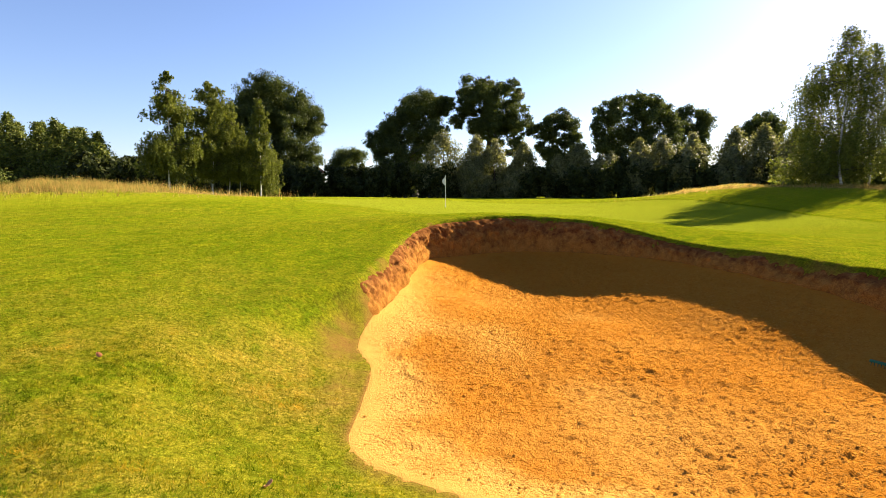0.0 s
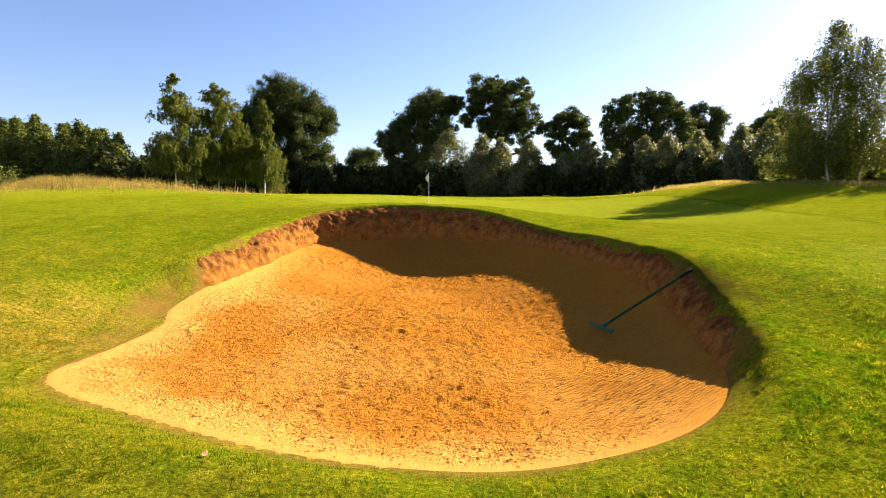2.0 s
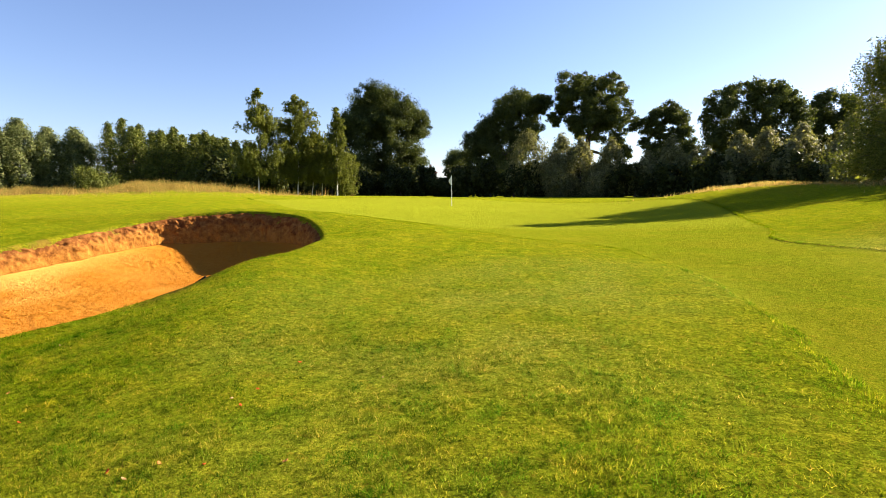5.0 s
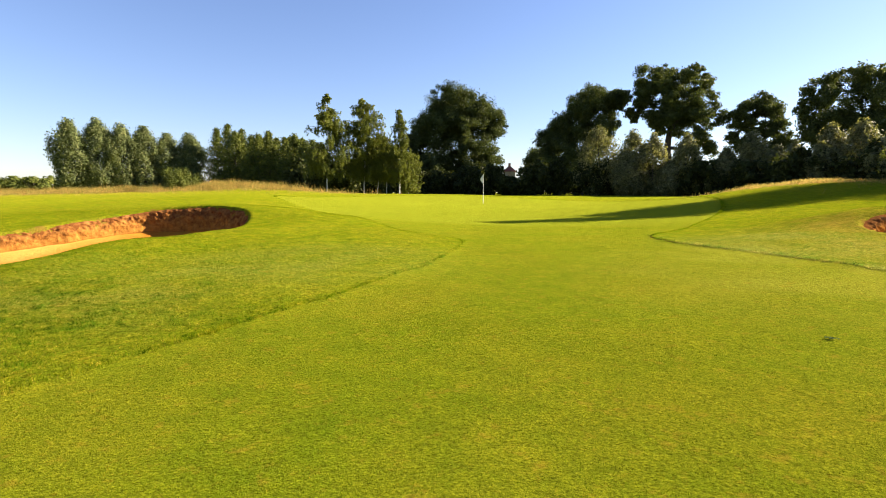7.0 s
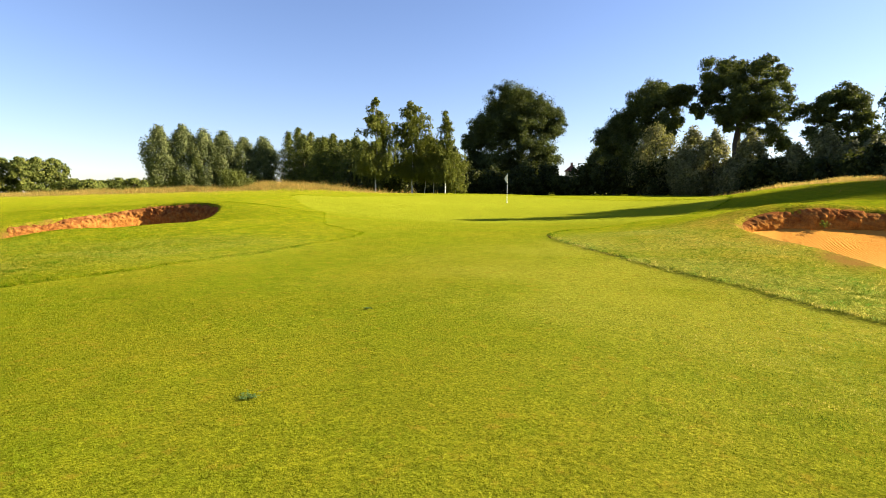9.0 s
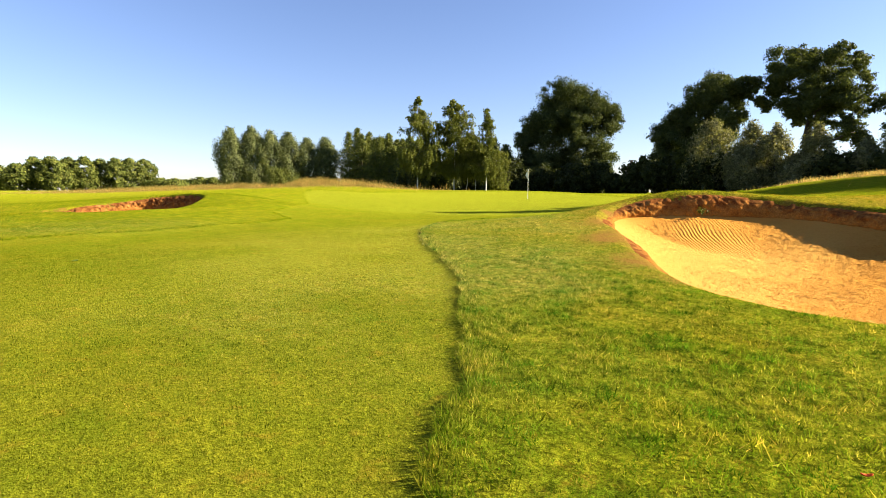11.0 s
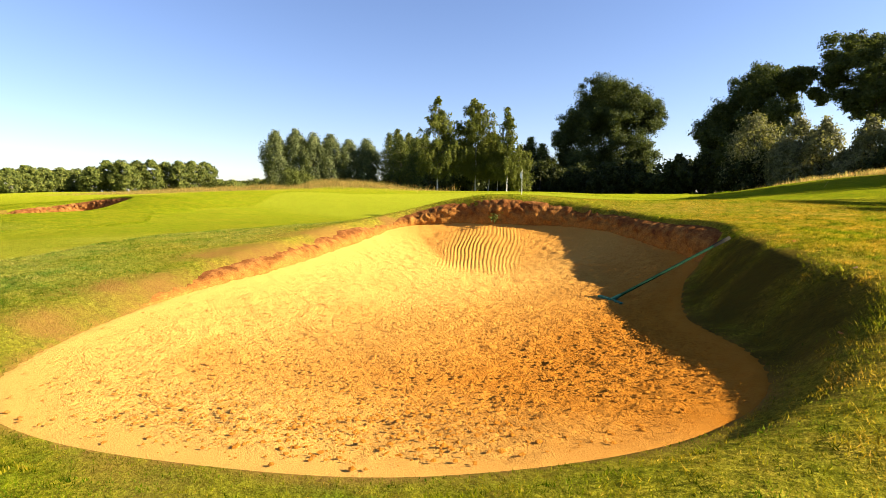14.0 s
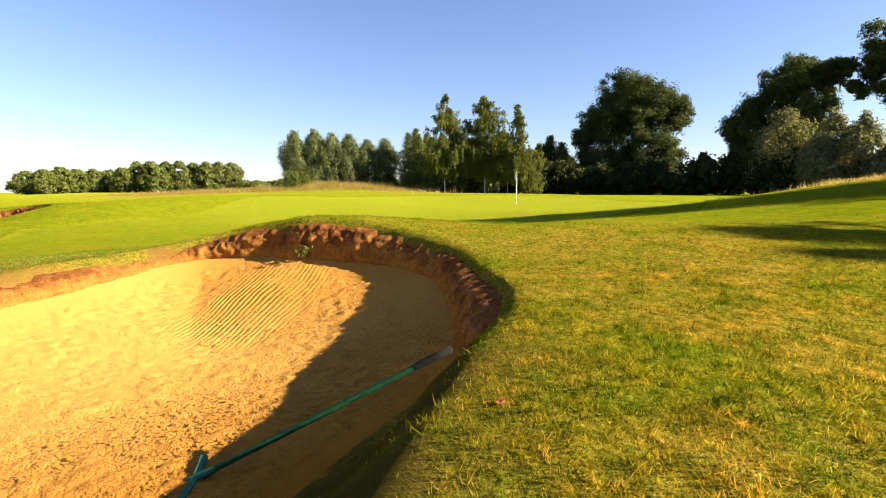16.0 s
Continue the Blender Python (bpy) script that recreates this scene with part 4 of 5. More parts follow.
OAK_4 = [(-0.9, 24.5, 1.6), (-3.7, 23.7, 1.4), (1.4, 23.4, 1.4), (-5.1, 21.4, 1.6), (-5.9, 18.3, 1.5), (-6.8, 15.1, 1.6), (-5.3, 12.5, 1.5), (3.0, 21.2, 1.6), (4.2, 18.0, 1.3), (5.3, 14.7, 1.3), (6.2, 12.4, 1.4), (-2.7, 19.9, 1.1), (-0.3, 13.2, 1.6), (-2.6, 10.1, 1.9), (2.7, 10.7, 1.6), (0.3, 17.0, 1.3), (-2.2, 16.0, 1.2), (2.0, 15.6, 1.2), (0.5, 21.5, 1.3), (-3.4, 17.8, 1.4), (2.4, 18.6, 1.3), (-3.5, 13.4, 1.4), (3.4, 12.8, 1.4), (-1.6, 22.2, 1.3), (0.2, 10.4, 1.5)]
OAK_5 = [(-9.9, 24.0, 1.3), (-6.6, 25.0, 1.7), (-4.1, 26.1, 1.7), (-0.9, 26.5, 1.6), (2.2, 26.5, 1.7), (5.2, 26.0, 1.5), (7.2, 24.2, 1.5), (-8.3, 21.0, 2.2), (-4.4, 22.2, 2.3), (-0.1, 22.6, 2.6), (4.2, 22.1, 2.2), (7.6, 20.5, 1.9), (-9.5, 18.1, 1.6), (-11.0, 19.6, 0.9), (-5.5, 17.1, 2.5), (-0.9, 17.4, 2.4), (4.1, 17.1, 2.4), (9.4, 17.0, 1.8), (-6.5, 13.6, 2.2), (1.6, 13.8, 2.4), (9.6, 22.4, 1.0), (11.0, 19.6, 1.5), (-2.8, 11.0, 2.4), (6.2, 12.5, 2.2), (10.2, 13.0, 2.0), (-9.2, 14.0, 1.7)]
OAK_6 = [(-4.2, 24.9, 1.7), (-2.2, 26.2, 1.4), (-5.4, 23.3, 1.4), (-2.7, 21.6, 2.0), (-4.5, 19.5, 1.7), (0.0, 19.9, 1.7), (1.6, 24.9, 1.6), (3.5, 23.3, 1.6), (2.9, 20.4, 1.9), (1.3, 16.9, 2.0), (-3.5, 15.7, 1.7), (-0.4, 14.0, 1.7), (0.4, 10.5, 2.0), (3.2, 13.2, 1.8), (-4.2, 12.0, 1.7)]
OAK_7 = [(-0.1, 18.5, 1.4), (-1.7, 17.6, 1.2), (1.7, 17.9, 1.2), (3.5, 16.1, 1.2), (-3.3, 16.4, 1.2), (-4.7, 14.9, 0.9), (-5.7, 13.9, 0.7), (0.7, 14.9, 1.7), (-1.5, 14.3, 1.2), (3.1, 13.5, 1.2)]
OAK_8 = [(0, 15, 4), (4.5, 16.5, 2.4), (-4.5, 13, 2.4), (-1, 9.5, 3.4), (2.5, 17, 2), (-2.5, 16, 2)]
OAKS = [
    (-49.0, 165.8, OAK_1, 5, 1.1, "broad dark oak standing apart beyond the green", True), (-5.2, 157.3, OAK_2, 5, 1.1, "dense dark domed oak above the hedge", True),
    (17.1, 158.3, OAK_3, 13, 1.5, "tall open-crowned oak with bare limbs showing", False), (39.2, 158.2, OAK_4, 9, 0.8, "slender open oak with sky through its crown", False),
    (56.1, 146.3, OAK_5, 5, 1.0, "wide dark oak behind silvery shrubs", True), (79.4, 159.4, OAK_6, 6, 0.8, "dark oak behind the shrub belt", True),
    (77.1, 122.8, OAK_7, 5, 0.6, "distant oak beside the birches", True), (-34, 215, OAK_8, 8, 0.8, "flat-topped far oak above the hedge", True)]
for n, (x, y, flat, th, tr, label, dense) in enumerate(OAKS):
    tree("oak_tree", x, y, spread_lobes(flat, 100 + n, 1.3 if dense else 1.42, dense), th, tr, 0.24, OAK_LEAF, BARK, label, facing(x, y), 0.8 if dense else 0.75, 200 + n, 0.85 if dense else 0.72, group="oaks beyond the green", limbs=14 if dense else 34)


def birch(x, y, h, shape, label, seed, bare=3.0, leaf=0.17, strands=420, hang=1.0):
    """A birch: pale trunk, rising branches and hanging strings of small leaves. shape: the crown's radius at parts of its height."""
    r = max(q for _, q in shape)
    g = np.random.default_rng(seed)
    z0 = float(base_height(np.array([float(x)]), np.array([float(y)]))[0])
    root = new("birch_tree")
    root.matrix_world = pose(x, y, z0 - 0.1, 0, 0, g.uniform(0, 360))
    n = 12
    zz = np.linspace(0, h * 0.97, n)
    w = np.cumsum(g.normal(size=(n, 2)) * 0.10, 0)
    trunk = np.stack([w[:, 0], w[:, 1], zz], -1)
    pieces = [tube(trunk, 0.15 * (1 - 0.93 * zz / h) * h / 18, 8)]
    pts, twigs = [], []
    for _ in range(110):
        t = g.uniform(bare / h, 0.99)
        base = np.array([np.interp(t * h, zz, trunk[:, 0]), np.interp(t * h, zz, trunk[:, 1]), t * h])
        a = g.uniform(0, 2 * np.pi)
        env = float(np.interp(t, [q[0] for q in shape], [q[1] for q in shape])) * g.uniform(0.5, 1.1)
        tip = base + np.array([np.cos(a) * env, np.sin(a) * env, env * g.uniform(0.1, 0.6)])
        tip[2] = min(tip[2], h * (0.95 + 0.05 * g.uniform()))
        s = np.linspace(0, 1, 5)[:, None]
        br = base + (tip - base) * s + np.array([0, 0, -0.18 * env]) * s ** 3
        twigs.append(tube(br, 0.05 * h / 18 * (1 - 0.85 * s[:, 0]), 4))
        for _ in range(max(2, int(strands / 50 * (0.12 + 1.15 * min(1.0, env / r))))):
            q = br[0] + (br[-1] - br[0]) * g.uniform(0.25, 1.0) + g.normal(size=3) * (0.12 + 0.07 * env) * np.array([1, 1, 0.6])
            length = hang * g.uniform(0.5, 2.6) * (0.3 + 0.9 * (1 - t))
            length = min(length, max(0.3, q[2] - 0.55 * bare - g.uniform(0, 2.8)))
            k = int(12 + 12 * length / hang)
            u = np.sort(g.uniform(0, 1, k))[:, None]
            sway = g.normal(size=2) * 0.22
            pts.append(q + np.concatenate([sway * u ** 2 + g.normal(size=(k, 2)) * 0.085, -length * u], 1))
    stem_faces = len(pieces[0][1])
    v, f = joined(pieces + twigs)
    stem = part("trunk", mesh_np("trunk", v, f, None, True), BIRCH_BARK, root, "white peeling bark with thin dark branches")
    stem.data.materials.append(BARK)
    stem.data.polygons.foreach_set("material_index", (np.arange(len(f)) >= stem_faces).astype(np.int32))
    v, f = leaf_quads(np.concatenate(pts), leaf)
    part("crown", mesh_np("crown", v, f), BIRCH_LEAF, root)
    return tagged(root, label, "tree", "birches")


CONE = [(0.1, 2.4), (0.2, 4.6), (0.42, 5.4), (0.55, 4.8), (0.68, 3.7), (0.79, 2.6), (0.9, 1.4), (1.0, 0.2)]
FULL = [(0.1, 2.8), (0.25, 4.2), (0.45, 4.9), (0.65, 4.9), (0.8, 4.2), (0.88, 2.4), (0.95, 0.8), (1.0, 0.2)]
SLIM = [(0.12, 2.2), (0.3, 3.0), (0.5, 2.6), (0.62, 2.0), (0.75, 1.5), (0.85, 1.1), (0.95, 0.5), (1.0, 0.1)]
DOME = [(0.12, 2.2), (0.3, 3.3), (0.6, 3.5), (0.85, 2.3), (1.0, 0.5)]
BELL = [(0.08, 4.2), (0.3, 4.6), (0.5, 4.0), (0.75, 3.2), (0.88, 2.0), (0.96, 0.9), (1.0, 0.25)]
BROAD = [(0.08, 4.8), (0.3, 4.8), (0.5, 4.3), (0.75, 3.9), (0.92, 3.0), (1.0, 1.2)]
birch(-41.6, 83.8, 19.9, CONE, "tall pointed birch with drooping twigs by the green", 301, 4.0, 0.12, 1150)
birch(-37.4, 91.3, 20.4, FULL, "full weeping birch with white trunk by the green", 302, 4.2, 0.12, 1250)
birch(-35.7, 93.1, 13.2, DOME, "small birch in the clump by the green", 303, 3.8, 0.12, 750)
birch(-34.0, 94.1, 12.4, DOME, "lower birch with hanging branches in the clump", 304, 3.8, 0.12, 750)
birch(-29.8, 92.0, 17.6, SLIM, "narrow birch with thin pointed top in the clump", 305, 3.4, 0.12, 700)
birch(-30.4, 97.0, 9.5, DOME, "low weeping birch at the clump's edge", 312, 1.0, 0.12, 600)
birch(44.7, 56.5, 17.6, BELL, "large weeping birch on the mound, lit from behind", 306, 1.2, 0.09, 800, 2.2)
birch(45.0, 60.8, 15.0, BROAD, "broad weeping birch on the mound with a round top", 307, 1.2, 0.09, 900, 2.2)
birch(49.5, 58.5, 16.6, BELL, "tall weeping birch on the mound in a clump", 308, 1.2, 0.09, 750, 2.2)
birch(57.0, 58.5, 14.0, BROAD, "weeping birch at the edge of the mound", 309, 1.2, 0.12, 450, 2.2)

birch(56.7, 43.4, 13.0, DOME, "slim birch beside the mound casting a long shadow", 310, 2.0, 0.12, 420, 1.4)
birch(57.4, 41.0, 12.4, SLIM, "slim young birch apart from the clump", 311, 2.0, 0.12, 380, 1.4)


def shrub(x, y, h, r, leaf_mat, label, seed, name="shrub", leaf=0.3, group="", cover=0.9):
    g = np.random.default_rng(seed)
    lobes = []
    for i in range(12):
        a, q = g.uniform(0, 2 * np.pi), r * g.uniform(0.1, 0.75)
        lobes.append((math.cos(a) * q, math.sin(a) * q, h * (0.12 + 0.66 * (i + g.uniform()) / 12), r * g.uniform(0.36, 0.52)))
    lobes.append((g.normal() * 0.1 * r, 0, h - r * 0.32, r * 0.34))
    return tree(name, x, y, lobes, h * 0.15, 0.10 + 0.015 * h, leaf, leaf_mat, BARK, label, 0, cover, seed, 1.15, "shrub", group)


for n in range(26):
    t = n / 25
    x = -30 + 98 * t + rng.normal() * 1.0
    y = 131 - 45 * max(0, t - 0.45) / 0.55 + rng.normal() * 1.5 + (6 if t > 0.35 else 0)
    shrub(x, y, 4.9 if -25 < x < -13 else rng.uniform(6.5, 9.0), 3.2 if -25 < x < -13 else rng.uniform(3.4, 4.6), DARK_LEAF, "dense dark hedge shrub below the oaks", 450 + n, "hedge_shrub", 0.4, "dark hedge", 1.0)
for n, (x, y, h, r) in enumerate([(-62, 168, 9, 5), (-54, 160, 8, 5), (-38, 158, 9, 5), (-70, 150, 16, 4.5), (-64, 140, 10, 5), (-56, 128, 8, 4.5), (-66, 118, 9, 5), (-74, 112, 10, 5), (-50, 112, 6, 4), (-58, 104, 7, 4.5), (-36, 140, 7, 5), (-44, 136, 7, 5), (-54, 142, 10, 5), (-50, 130, 8, 5), (-60, 134, 9, 5), (-48, 146, 8, 5), (-62, 120, 9, 5), (-69, 128, 10, 5), (-66, 110, 8, 5), (-72, 136, 11, 5), (-52, 106, 6, 4.5)]):
    shrub(x, y, h, r, DARK_LEAF, "dark thicket shrub behind the birches", 500 + n, "thicket_shrub", 0.42, "thicket", 1.0)


def conifer(x, y, h, r, label, seed):
    """A pine with a straight stem and whorls of short drooping boughs."""
    g = np.random.default_rng(seed)
    z0 = float(base_height(np.array([float(x)]), np.array([float(y)]))[0])
    root = new("pine_tree")
    root.matrix_world = pose(x, y, z0 - 0.1)
    pieces = [tube(np.stack([np.zeros(6), np.zeros(6), np.linspace(0, h * 0.96, 6)], -1), np.linspace(0.4, 0.04, 6) * h / 20, 7)]
    pts = []
    for z in np.arange(0.08 * h, h * 0.98, h / 26):
        k = 1 - z / h
        rad = r * min(1.0, 1.5 * k ** 0.95) * g.uniform(0.8, 1.1)
        for a in g.uniform(0, 2 * np.pi, 9):
            rr = rad * g.uniform(0.65, 1.1)
            end = np.array([math.cos(a) * rr, math.sin(a) * rr, z + 0.12 * rr])
            pieces.append(tube(np.array([(0, 0, z), end]), [0.09, 0.02], 3))
            m = int(20 + 34 * rr / r)
            u = g.uniform(0.25, 1.05, m)[:, None]
            pts.append(np.array([0, 0, z]) + (end - [0, 0, z]) * u + g.normal(size=(m, 3)) * np.array([0.5, 0.5, 0.42]))
    v, f = joined(pieces)
    part("trunk", mesh_np("trunk", v, f, None, True), BARK, root)
    pts = np.concatenate(pts)
    way = pts * np.array([1, 1, 0]) / (np.linalg.norm(pts[:, :2], axis=1)[:, None] + 0.3) + np.array([0, 0, 0.5])
    v, f = leaf_quads(pts, 0.27, way)
    part("crown", mesh_np("crown", v, f), PINE_LEAF, root)
    return tagged(root, label, "tree", "pines")


for n, (x, y, h, r) in enumerate([(-146, 150, 26, 7), (-138, 148, 27, 6.5), (-128, 142, 23, 6), (-120, 142, 21, 5), (-113, 138, 21, 5), (-107, 137, 21.5, 5), (-100, 137, 19, 5), (-94, 135, 19.5, 5), (-88, 133, 17, 5), (-82, 128, 14, 5), (-77, 124, 12.5, 4.5), (-73, 155, 19, 5), (-66, 152, 16, 5), (-80, 158, 17, 5), (-63, 160, 13, 4.5), (-142, 158, 24, 6), (-133, 150, 25, 6), (-124, 150, 22, 5.5), (-117, 146, 20.5, 5), (-110, 144, 20, 5), (-103, 143, 20, 5), (-97, 142, 19, 5), (-91, 140, 18, 5), (-85, 137, 16.5, 5)]):
    conifer(x, y, h, 1.3 * r, "dark green pine in the plantation edge", 600 + n)


def bushy_tree(name, x, y, h, r, leaf, leaf_mat, label, category, group, seed, sprays, per_spray, foot=0.06, shape=1.0, tall=1.5):
    """A full crown of upright sprays inside an uneven envelope, on a short stem with rising limbs."""
    g = np.random.default_rng(seed)
    z0 = float(base_height(np.array([float(x)]), np.array([float(y)]))[0])
    root = new(name)
    root.matrix_world = pose(x, y, z0 - 0.1)
    t = g.uniform(0, 1, sprays) ** 0.9
    a = g.uniform(0, 2 * np.pi, sprays)
    env = np.clip(1 - np.abs(2 * (t - 0.42)) ** 2.6 * np.where(t > 0.42, 0.75, 1.2), 0.05, 1) ** shape
    env = env * (0.82 + 0.3 * vnoise(a * 1.1 + seed, t * 4.0 + seed * 0.7, seed))
    q = r * env * g.uniform(0.25, 1, sprays) ** 0.4
    c = np.stack([np.cos(a) * q, np.sin(a) * q, h * (foot + (0.97 - foot) * t)], -1)
    spread = 0.10 * r * np.array([1, 1, tall])
    pts = c[:, None] + np.clip(g.normal(size=(sprays, per_spray, 3)), -1.8, 1.8) * spread
    n = 8
    zz = np.linspace(0, h * 0.9, n)
    w = np.cumsum(g.normal(size=(n, 2)) * 0.08, 0)
    pieces = [tube(np.stack([w[:, 0], w[:, 1], zz], -1), 0.018 * h * (1 - 0.9 * zz / (h * 0.9)), 7)]
    for i in range(0, sprays, max(1, sprays // 9)):
        low = np.array([0, 0, max(0.05 * h, c[i, 2] - 0.9 * q[i])])
        pieces.append(tube(np.array([low, low * 0.4 + c[i] * 0.6, c[i]]), [0.006 * h, 0.004 * h, 0.001 * h], 4))
    v, f = joined(pieces)
    part("trunk", mesh_np("trunk", v, f, None, True), BARK, root)
    own = pts - c[:, None]
    way = 0.8 * own / (np.linalg.norm(own, axis=2)[..., None] + 1e-9) + (np.stack([np.cos(a), np.sin(a), t - 0.3], -1))[:, None]
    v, f = leaf_quads(pts.reshape(-1, 3), leaf, way.reshape(-1, 3))
    part("crown", mesh_np("crown", v, f), leaf_mat, root)
    return tagged(root, label, category, group)


def poplar(x, y, h, r, seed):
    bushy_tree("poplar_tree", x, y, h, r, 0.3, POPLAR_LEAF, "tall light green poplar in a row", "tree", "poplars", seed, 400, 46, 0.05, 0.62, 1.9)


for n, (x, y, h, r) in enumerate([(-172, 110, 25, 7.0), (-168, 117, 26, 6.5), (-164, 123, 24.5, 6.5), (-160, 129, 24, 6.3), (-157, 136, 22, 6.2), (-152, 142, 22.5, 6.2)]):
    poplar(x, y, h, r, 640 + n)

# silvery shrub belt, then the dark hedge behind it
for n, (x, y, h, r) in enumerate([(3, 131, 15.6, 5.2), (10.8, 130, 14.5, 4.2), (15.3, 129, 13.6, 3.6), (22.2, 128, 12.8, 3.8), (34.3, 123.5, 12.5, 3.6), (41, 121, 10.0, 3.2), (46, 117, 12.6, 3.4), (50, 114, 12.8, 3.4),
                                  (54.5, 110, 13.0, 3.6), (59.5, 103, 13.2, 4.0), (62, 98, 13.2, 3.8), (64, 92, 12.2, 3.8), (67, 86, 10, 4.0), (19, 127, 7.0, 3.2), (30, 125, 9.5, 3.4), (38, 119, 9, 3.2), (44, 113, 9, 3.0), (52, 106, 9.5, 3.2), (57, 99, 9.5, 3.2), (10, 127, 10, 3.6)]):
    bushy_tree("willow_shrub", x, y, h, 1.15 * r, 0.23, SILVER_LEAF, "grey-green silvery willow shrub at the wood's edge", "shrub", "silvery shrubs", 400 + n, 190, 42, 0.02, 0.9, 1.9)
# far hedgerow trees on the left skyline
for n in range(30):
    a = radians(-88 + n * 1.18)
    r = 420 + rng.normal() * 14
    x, y = 38 + r * math.sin(a), 10 + r * math.cos(a)
    h = (14 + 2 * rng.uniform()) if n < 7 else (20 + 3 * rng.uniform()) if n < 15 else (8 + 3 * rng.uniform())
    bushy_tree("hedgerow_tree", x, y, h, 9.5 + rng.normal(), 0.62, PINE_LEAF, "distant round hedgerow tree on the skyline", "tree", "hedgerow trees", 680 + n, 150 if n < 19 else 60, 34, 0.02, 0.55, 0.8)
for n in range(34):
    t = n / 33
    x, y = (-60 + 130 * t, 186 + rng.normal() * 3) if t < 0.8 else (70 + 160 * (t - 0.8), 176 - 460 * (t - 0.8))
    shrub(x, y, 4.6 if -48 < x < -32 else rng.uniform(8, 12), 3.2 if -48 < x < -32 else rng.uniform(4.5, 6), DARK_LEAF, "dark woodland shrub behind the oaks", 760 + n, "woodland_shrub", 0.55, "woodland edge", 0.8)
for n, (x, y, h) in enumerate([(66, 70, 8), (72, 64, 9), (62, 78, 7), (78, 57, 9), (70, 50, 8), (58, 68, 5), (52, 72, 4.5), (84, 48, 9)]):
    shrub(x, y, h, 4.5, BIRCH_LEAF, "light green young shrub behind the birches", 800 + n, "young_shrub", 0.3, "young shrubs", 0.7)

shrub(-48.0, 56.5, 2.4, 3.0, PINE_LEAF, "rounded green gorse bush in the fescue", 720, "gorse_bush", 0.10, "", 1.1)


# ---- house behind the trees ----
def box(bm, x0, x1, y0, y1, z0, z1):
    vs = [bm.verts.new(p) for p in ((x0, y0, z0), (x1, y0, z0), (x1, y1, z0), (x0, y1, z0), (x0, y0, z1), (x1, y0, z1), (x1, y1, z1), (x0, y1, z1))]
    for q in ((3, 2, 1, 0), (4, 5, 6, 7), (0, 1, 5, 4), (1, 2, 6, 5), (2, 3, 7, 6), (3, 0, 4, 7)):
        bm.faces.new([vs[i] for i in q])


def house(x, y, turn, label, w=4.6, d=7.0, wall_h=9.1, roof_h=2.3):
    root = new("house")
    root.matrix_world = pose(x, y, 0.75, 0, 0, turn)
    bm = bmesh.new()
    box(bm, -w / 2, w / 2, -d / 2, d / 2, 0, wall_h)
    part("wall", from_bm("wall", bm), plain("render_wall", (0.31, 0.28, 0.24), 0.9, 0.12, 2), root)
    bm = bmesh.new()
    e = 0.5
    lo = [bm.verts.new(p) for p in ((-w / 2 - e, -d / 2 - e, wall_h), (w / 2 + e, -d / 2 - e, wall_h), (w / 2 + e, d / 2 + e, wall_h), (-w / 2 - e, d / 2 + e, wall_h))]
    hi = [bm.verts.new(p) for p in ((-0.4, 0, wall_h + roof_h), (0.4, 0, wall_h + roof_h))]
    for q in ((lo[0], lo[1], hi[1], hi[0]), (lo[1], lo[2], hi[1]), (lo[2], lo[3], hi[0], hi[1]), (lo[3], lo[0], hi[0]), (lo[3], lo[2], lo[1], lo[0])):
        bm.faces.new(q)
    roof = part("roof", from_bm("roof", bm), plain("roof_tiles", (0.20, 0.075, 0.05), 0.85, 0.35, 6), root)
    bm = bmesh.new()
    box(bm, -0.45, 0.45, -0.4, 0.4, wall_h + roof_h - 1.2, wall_h + roof_h + 1.2)
    part("chimney", from_bm("chimney", bm), plain("brick", (0.30, 0.14, 0.09), 0.9, 0.3, 8), roof)
    glass = plain("dark_glass", (0.03, 0.035, 0.04), 0.15, 0.1, 2)
    frame_mat = plain("white_frame", (0.75, 0.75, 0.72), 0.6, 0.05, 5)
    for wx in (-1.2, 1.2):
        for wz in (1.2, 4.6):
            bm = bmesh.new()
            box(bm, wx - 0.55, wx + 0.55, -d / 2 - 0.06, -d / 2 + 0.02, wz, wz + 1.5)
            win = part("window", from_bm("window", bm), frame_mat, root)
            bm = bmesh.new()
            box(bm, wx - 0.44, wx + 0.44, -d / 2 - 0.08, -d / 2 - 0.05, wz + 0.12, wz + 1.38)
            part("pane", from_bm("pane", bm), glass, win)
    tagged(root, label, "house")


house(-44.0, 204.6, 20, "pale rendered house with red tiled roof behind trees")


